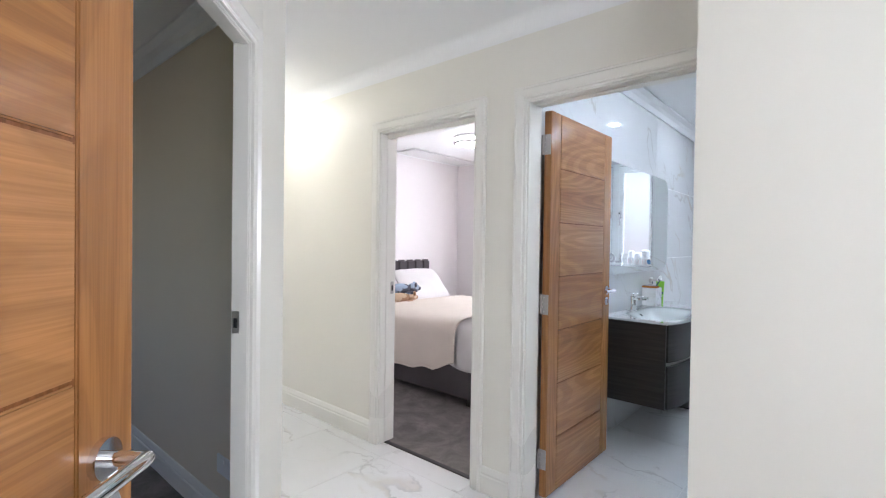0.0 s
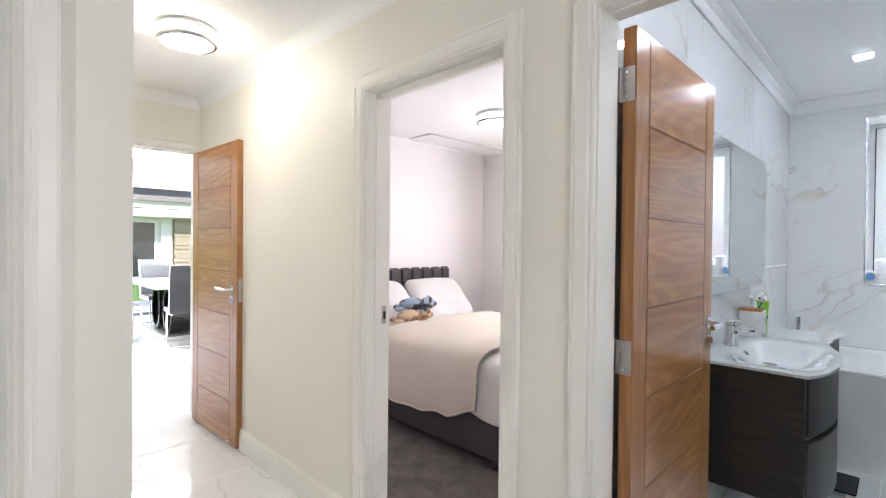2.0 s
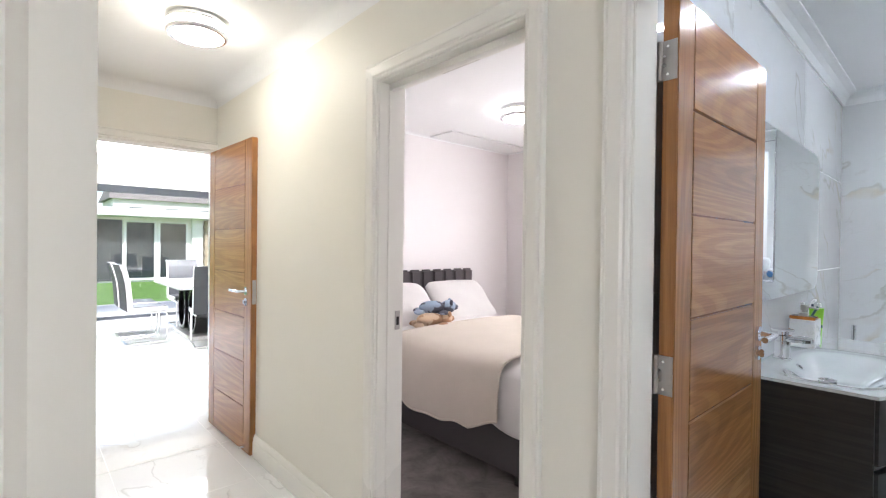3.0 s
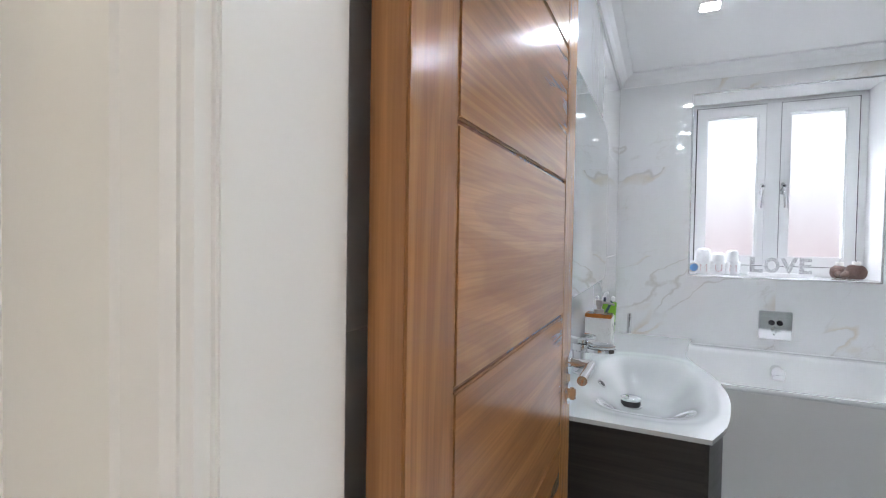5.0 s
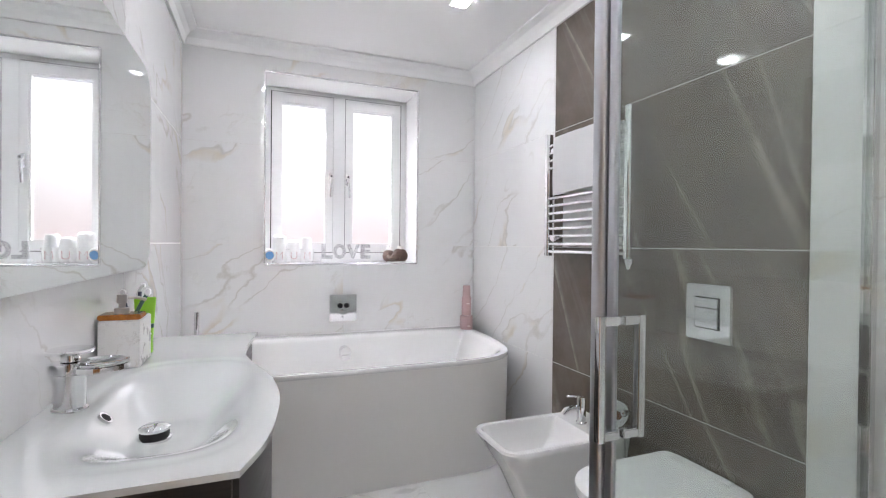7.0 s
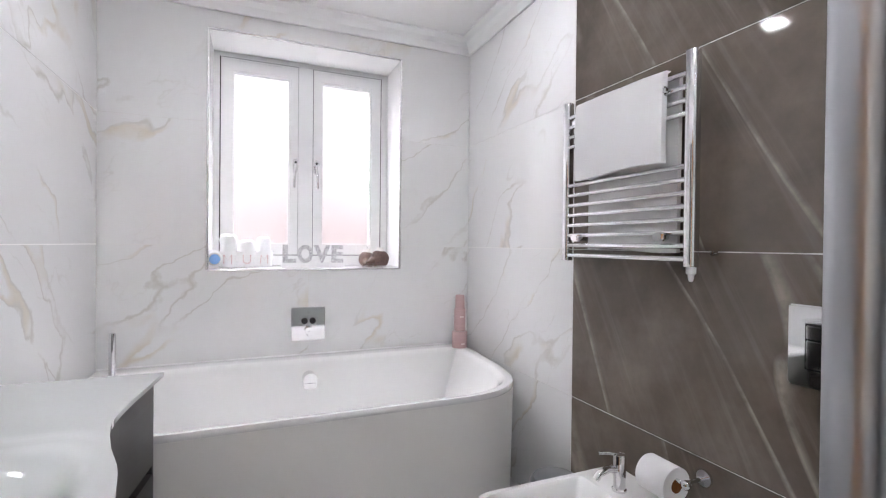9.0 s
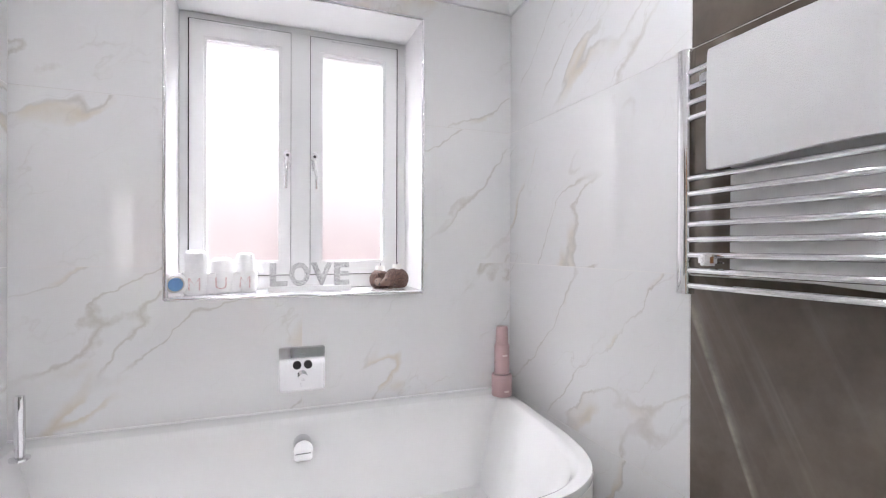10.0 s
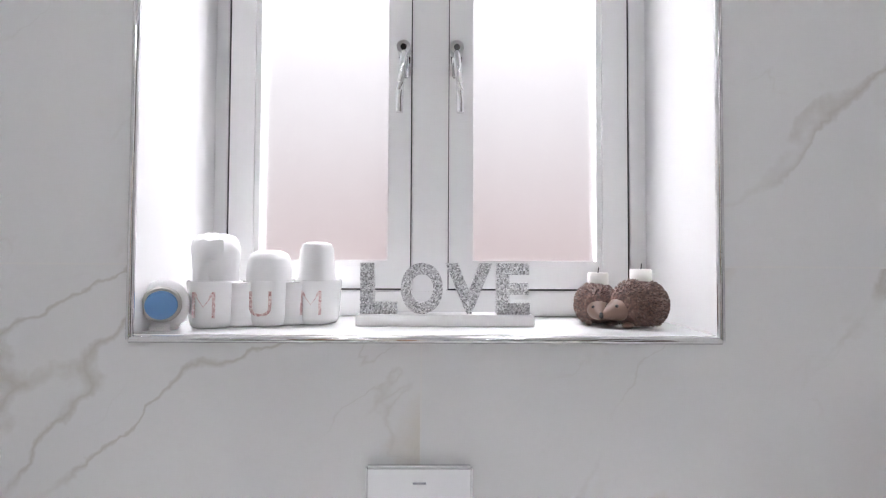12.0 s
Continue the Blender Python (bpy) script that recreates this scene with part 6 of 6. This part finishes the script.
def dining_chair():
    """A cantilever chair that faces local +x, its seat centre over the origin."""
    root = thing("dining_chair", (0, 0, 0), "charcoal and white cantilever dining chair with chrome legs", "chair", "chairs round the table")
    w = 0.22
    part("seat", box(-0.22, -w, 0.42, 0.23, w, 0.485), CHAIR_GREY, root, bevel=0.02, segments=3)
    part("seat_side", box(-0.22, -w - 0.012, 0.425, 0.22, -w - 0.001, 0.48), WHITE_PLASTIC, root, bevel=0.004)
    part("seat_side", box(-0.22, w + 0.001, 0.425, 0.22, w + 0.012, 0.48), WHITE_PLASTIC, root, bevel=0.004)
    rings = []
    for x, z in ((-0.225, 0.44), (-0.235, 0.60), (-0.25, 0.78), (-0.285, 0.94), (-0.315, 1.03)):
        rings.append([(x, -w, z), (x + 0.055, -w, z), (x + 0.055, w, z), (x, w, z)])
    part("backrest", loft(rings), CHAIR_GREY, root, bevel=0.012)
    rings = [[(x - 0.012, -w - 0.006, z), (x - 0.001, -w - 0.006, z), (x - 0.001, w + 0.006, z), (x - 0.012, w + 0.006, z)] for x, z in ((-0.225, 0.44), (-0.235, 0.60), (-0.25, 0.78), (-0.285, 0.94), (-0.315, 1.03))]
    part("back_shell", loft(rings), CHAIR_GREY, root)
    for s in (-1, 1):
        rings = [[(x - 0.004, s * (w + 0.001), z), (x + 0.056, s * (w + 0.001), z), (x + 0.056, s * (w + 0.010), z), (x - 0.004, s * (w + 0.010), z)] for x, z in ((-0.225, 0.44), (-0.235, 0.60), (-0.25, 0.78), (-0.285, 0.94), (-0.315, 1.03))]
        part("back_edge", loft(rings), WHITE_PLASTIC, root, "white side edge")
    for s in (-1, 1):
        part("leg", pipe(smoothed([(-0.20, s * 0.20, 0.415), (0.14, s * 0.20, 0.412), (0.20, s * 0.20, 0.40), (0.22, s * 0.20, 0.36), (0.22, s * 0.20, 0.06), (0.20, s * 0.20, 0.018), (0.15, s * 0.20, 0.014), (-0.22, s * 0.20, 0.014)], 3), 0.013), CHROME, root, smooth=True)
    part("floor_bar", pipe([(-0.22, -0.20, 0.014), (-0.22, 0.20, 0.014)], 0.013), CHROME, root, smooth=True)
    return root


chair = dining_chair()
chair.matrix_basis = pose(-7.15, 2.60, 0, 0, 0, 172)
copy_thing(chair, pose(-7.85, 1.98, 0, 0, 0, 92))
copy_thing(chair, pose(-8.45, 1.98, 0, 0, 0, 88))
copy_thing(chair, pose(-8.10, 3.45, 0, 0, 0, -90))
copy_thing(chair, pose(-8.95, 2.75, 0, 0, 0, 2))

bowl = thing("fruit_bowl", (-7.95, 2.80, 0.76), "white bowl of yellow fruit on the dining table", "bowl")
part("bowl", lathe((-7.95, 2.80, 0.76), [(0.05, 0), (0.06, 0.005), (0.12, 0.045), (0.15, 0.075), (0.145, 0.076), (0.10, 0.04), (0.0, 0.02)], 28), CERAMIC, bowl, smooth=True)
yellow = material("yellow fruit skin", 0.45, color=(0.72, 0.50, 0.04))
green_skin = material("green fruit skin", 0.45, color=(0.25, 0.42, 0.05))
for k, (dx, dy) in enumerate(((0.05, 0.02), (-0.05, 0.03), (0.0, -0.06), (0.06, -0.05))):
    part("fruit", ball((-7.95 + dx, 2.80 + dy, 0.845), 0.04, (1.3, 1, 0.95)), yellow if k < 3 else green_skin, bowl, smooth=True)


def lawn_material():
    m = material("lawn", 0.9)
    n = Nodes(m)
    f = n.noise(n.coords(), 9, 5, 0.7)
    n.color(n.ramp(f, [(0.3, (0.05, 0.13, 0.02)), (0.7, (0.14, 0.27, 0.05))]))
    n.bump(n.noise(n.coords(), 120, 2), 0.8, 0.02)
    return m


structure("ground", box(-900, -900, -0.30, DX0 - 0.2, 900, -0.06), lawn_material(), "mown green lawn", "lawn")
structure("terrace", box(DX0 - 2.6, -3.0, -0.1, DX0 - 0.2, 8.0, -0.03), paint("pale paving", (0.55, 0.54, 0.52), 0.7), "pale paved terrace", "terrace")


def garden_room():
    bx = -19.5
    root = thing("garden_room", (bx, 4.5, -0.06), "white flat-roofed garden room with dark glazed doors", "garden building")
    white = paint("white render", (0.78, 0.77, 0.74), 0.8)
    brickish = paint("buff stone cladding", (0.42, 0.34, 0.25), 0.85, 0.25)
    dark = material("dark glazing", 0.05, color=(0.03, 0.035, 0.04))
    part("wall", box(bx - 4, -1.0, -0.06, bx - 0.05, 12.0, 2.15), white, root)
    part("roof", box(bx - 4.3, -1.4, 2.15, bx + 0.7, 12.4, 2.42), white, root)
    part("fascia", box(bx + 0.70, -1.4, 2.18, bx + 0.74, 12.4, 2.40), WHITE_PLASTIC, root)
    for a, b in ((2.4, 3.3), (3.35, 4.3), (4.35, 5.3)):
        w = part("glazed_door", box(bx - 0.05, a, 0.0, bx, b, 2.05), WHITE_PLASTIC if a > 3 else DARK_METAL, root)
        part("pane", box(bx, a + 0.07, 0.08, bx + 0.01, b - 0.07, 1.98), dark, w, "dark reflecting glass")
    part("pillar", box(bx - 0.05, 5.40, -0.06, bx + 0.15, 5.75, 2.15), white, root)
    for k in range(14):
        part("stone_course", box(bx + 0.0, 5.80 + 0.02 * (k % 2), 0.155 * k - 0.05, bx + 0.22 + 0.02 * ((k * 7) % 3), 6.4, 0.155 * k + 0.098), brickish, root)
    return root


garden_room()
fence = thing("garden_fence", (-21, 8.5, -0.06), "red-brown timber garden fence", "fence")
redwood = oak("red stained timber", "z", (0.9, 0.5, 0.4))
for k in range(24):
    part("board", box(-19.2, 6.5 + 0.2 * k, -0.06, -19.17, 6.69 + 0.2 * k, 1.75), redwood, fence)


def far_house(x, y, w, h, label):
    root = thing("far_house", (x, y, -0.06), label, "house", "houses beyond the garden")
    part("wall", box(x - 6, y, -0.06, x, y + w, h), paint("pale house render", (0.75, 0.73, 0.70), 0.8), root)
    part("roof", loft([[(x - 6.3, y - 0.3, h), (x + 0.3, y - 0.3, h), (x + 0.3, y + w + 0.3, h), (x - 6.3, y + w + 0.3, h)], [(x - 3.2, y + 0.3, h + 2.2), (x - 2.8, y + 0.3, h + 2.2), (x - 2.8, y + w - 0.3, h + 2.2), (x - 3.2, y + w - 0.3, h + 2.2)]]), paint("grey roof tile", (0.2, 0.18, 0.17), 0.8, 0.2), root)
    for k in range(int(w // 2.5)):
        q = part("window", box(x, y + 0.9 + 2.5 * k, h - 1.5, x + 0.05, y + 2.1 + 2.5 * k, h - 0.5), WHITE_PLASTIC, root)
        part("pane", box(x + 0.05, y + 1.0 + 2.5 * k, h - 1.42, x + 0.06, y + 2.0 + 2.5 * k, h - 0.58), PANE_DARK, q)


PANE_DARK = material("dark window glass", 0.05, color=(0.06, 0.07, 0.08))
far_house(-44, 6, 11, 4.6, "pale house with a grey roof beyond the garden")
far_house(-48, 22, 12, 4.9, "pale house farther along beyond the garden")

# ---- glowing distance outside the bathroom window and the unseen openings ----
def backdrop(name, bm, top, low, strength, label, z0, z1):
    m = material(name + " light", 0.9, color=(0.0, 0.0, 0.0))
    n = Nodes(m)
    sep = n.add("SeparateXYZ")
    tc = n.add("TexCoord")
    n.link(tc.outputs["Object"], sep.inputs[0])
    mr = n.add("MapRange")
    mr.inputs["From Min"].default_value, mr.inputs["From Max"].default_value = z0, z1
    n.link(sep.outputs["Z"], mr.inputs["Value"])
    c = n.ramp(mr.outputs[0], [(0.0, low), (0.12, low), (0.55, top), (1.0, top)])
    n.link(c, n.b.inputs["Emission Color"])
    n.b.inputs["Emission Strength"].default_value = strength
    return structure(name, bm, m, label, "backdrop")


backdrop("backdrop_bath", box(-2.2, 6.25, -0.2, 1.7, 6.27, 3.4), (0.90, 0.945, 1.0), (0.73, 0.61, 0.62), WINDOW_GLOW, "bright daylight and brick beyond the frosted window", 1.0, 2.5)
# glow added behind the bedroom's unseen window
backdrop("backdrop_bedroom", box(-3.1, 5.15, 0.8, -1.6, 5.17, 2.3), (1.0, 0.97, 0.97), (1.0, 0.95, 0.95), BED_WINDOW_GLOW, "added daylight glow outside the unseen bedroom window", 0.6, 2.4)
# glow added outside the unseen room, shining through the doorway behind
backdrop("backdrop_lobby", box(-1.1, -3.3, 0.6, 1.3, -3.28, 2.3), (0.97, 0.98, 1.0), (0.97, 0.98, 1.0), LOBBY_GLOW, "added glow outside the unseen room behind", 0.6, 2.4)
# glow added beyond the lobby's unseen opening as a light source
backdrop("backdrop_east", box(1.5, -0.8, 0.8, 1.52, 0.85, 2.3), (0.98, 0.98, 1.0), (0.98, 0.98, 1.0), EAST_GLOW, "added glow lighting the lobby through an unseen opening", 0.6, 2.4)

# ---- tiles, one by one ----
def tiles(parent, axis, at, thick, us, vs, mat, holes=(), name="tile", gap=0.0016):
    """Separate slabs between the joints us and vs, cut round the holes; the face lies at 'at', the slab behind it."""
    shared = {}
    for a, c in zip(us, us[1:]):
        for b, d in zip(vs, vs[1:]):
            rects = [(a + gap, b + gap, c - gap, d - gap)]
            for hole in holes:
                rects = [p for r in rects for p in cut(r, hole)]
            if not rects:
                continue
            whole = len(rects) == 1 and abs(rects[0][2] - rects[0][0] - (c - a - 2 * gap)) < 1e-6 and abs(rects[0][3] - rects[0][1] - (d - b - 2 * gap)) < 1e-6
            key = (round(c - a, 3), round(d - b, 3))
            ox, oy = (a + c) / 2, (b + d) / 2
            if whole and key in shared:
                me = shared[key]
            else:
                bm = bmesh.new()
                for p, q, r, s in rects:
                    lo, hi = min(0, thick), max(0, thick)
                    if axis == "x":
                        box(lo, p - ox, q - oy, hi, r - ox, s - oy, bm)
                    elif axis == "y":
                        box(p - ox, lo, q - oy, r - ox, hi, s - oy, bm)
                    else:
                        box(p - ox, q - oy, lo, r - ox, s - oy, hi, bm)
                me = bpy.data.meshes.new(name)
                bm.to_mesh(me)
                bm.free()
                me.materials.append(mat)
                if whole:
                    shared[key] = me
            ob = new(name, me)
            ob.parent = parent
            ob.location = (at, ox, oy) if axis == "x" else (ox, at, oy) if axis == "y" else (ox, oy, at)


ROWS_Z = [0.0, 0.573, 1.195, 1.818, 2.44]
by_name = bpy.data.objects
tiles(by_name["wall_bath_window"], "y", BATH_Y1, 0.009, [BATH_X0, -0.25, BATH_X1], ROWS_Z, WALL_TILE, [(WX0, SILL, WX1, HEAD)])
tiles(by_name["wall_between"], "x", BATH_X0, -0.009, [BATH_Y0, 2.775, 4.02, BATH_Y1], ROWS_Z, SIDE_TILE)
tiles(by_name["wall_bath_east"], "x", BATH_X1, 0.009, [BATH_Y0, 2.96], ROWS_Z, SIDE_TILE)
tiles(by_name["wall_bath_east"], "x", BATH_X1, 0.009, [4.23, BATH_Y1], ROWS_Z, SIDE_TILE)
tiles(by_name["wall_bath_east"], "x", BATH_X1, 0.009, [2.96, 4.23], ROWS_Z, STONE_TILE, name="stone_tile")
tiles(by_name["wall_hall_doors"], "y", BATH_Y0 + 0.009, -0.009, [BATH_X0, -0.38, BATH_X1], ROWS_Z, WALL_TILE, [(BA0 - 0.065, -1, BA1 + 0.065, DOOR_H + 0.065)])
tiles(by_name["floor_bathroom"], "z", 0.0, -0.010, [BATH_X0 + 0.6 * k for k in range(-1, 5)], [BATH_Y0 + 0.6 * k for k in range(6)] + [5.264], FLOOR_TILE, [(-9, 5.264, 9, 9), (BATH_X1, -9, 9, 9), (-9, -9, BATH_X0, 9)], "floor_tile")
tiles(by_name["floor_hall"], "z", 0.0, -0.010, [HALL_END - 0.12 + 0.6 * k for k in range(11)], [-0.66 + 0.6 * k for k in range(5)] + [BATH_Y0], FLOOR_TILE, [(BD0, HALL_Y + 0.075, BD1, 9), (-9, -9, -1.775, HALL_S - 0.063)], "floor_tile")
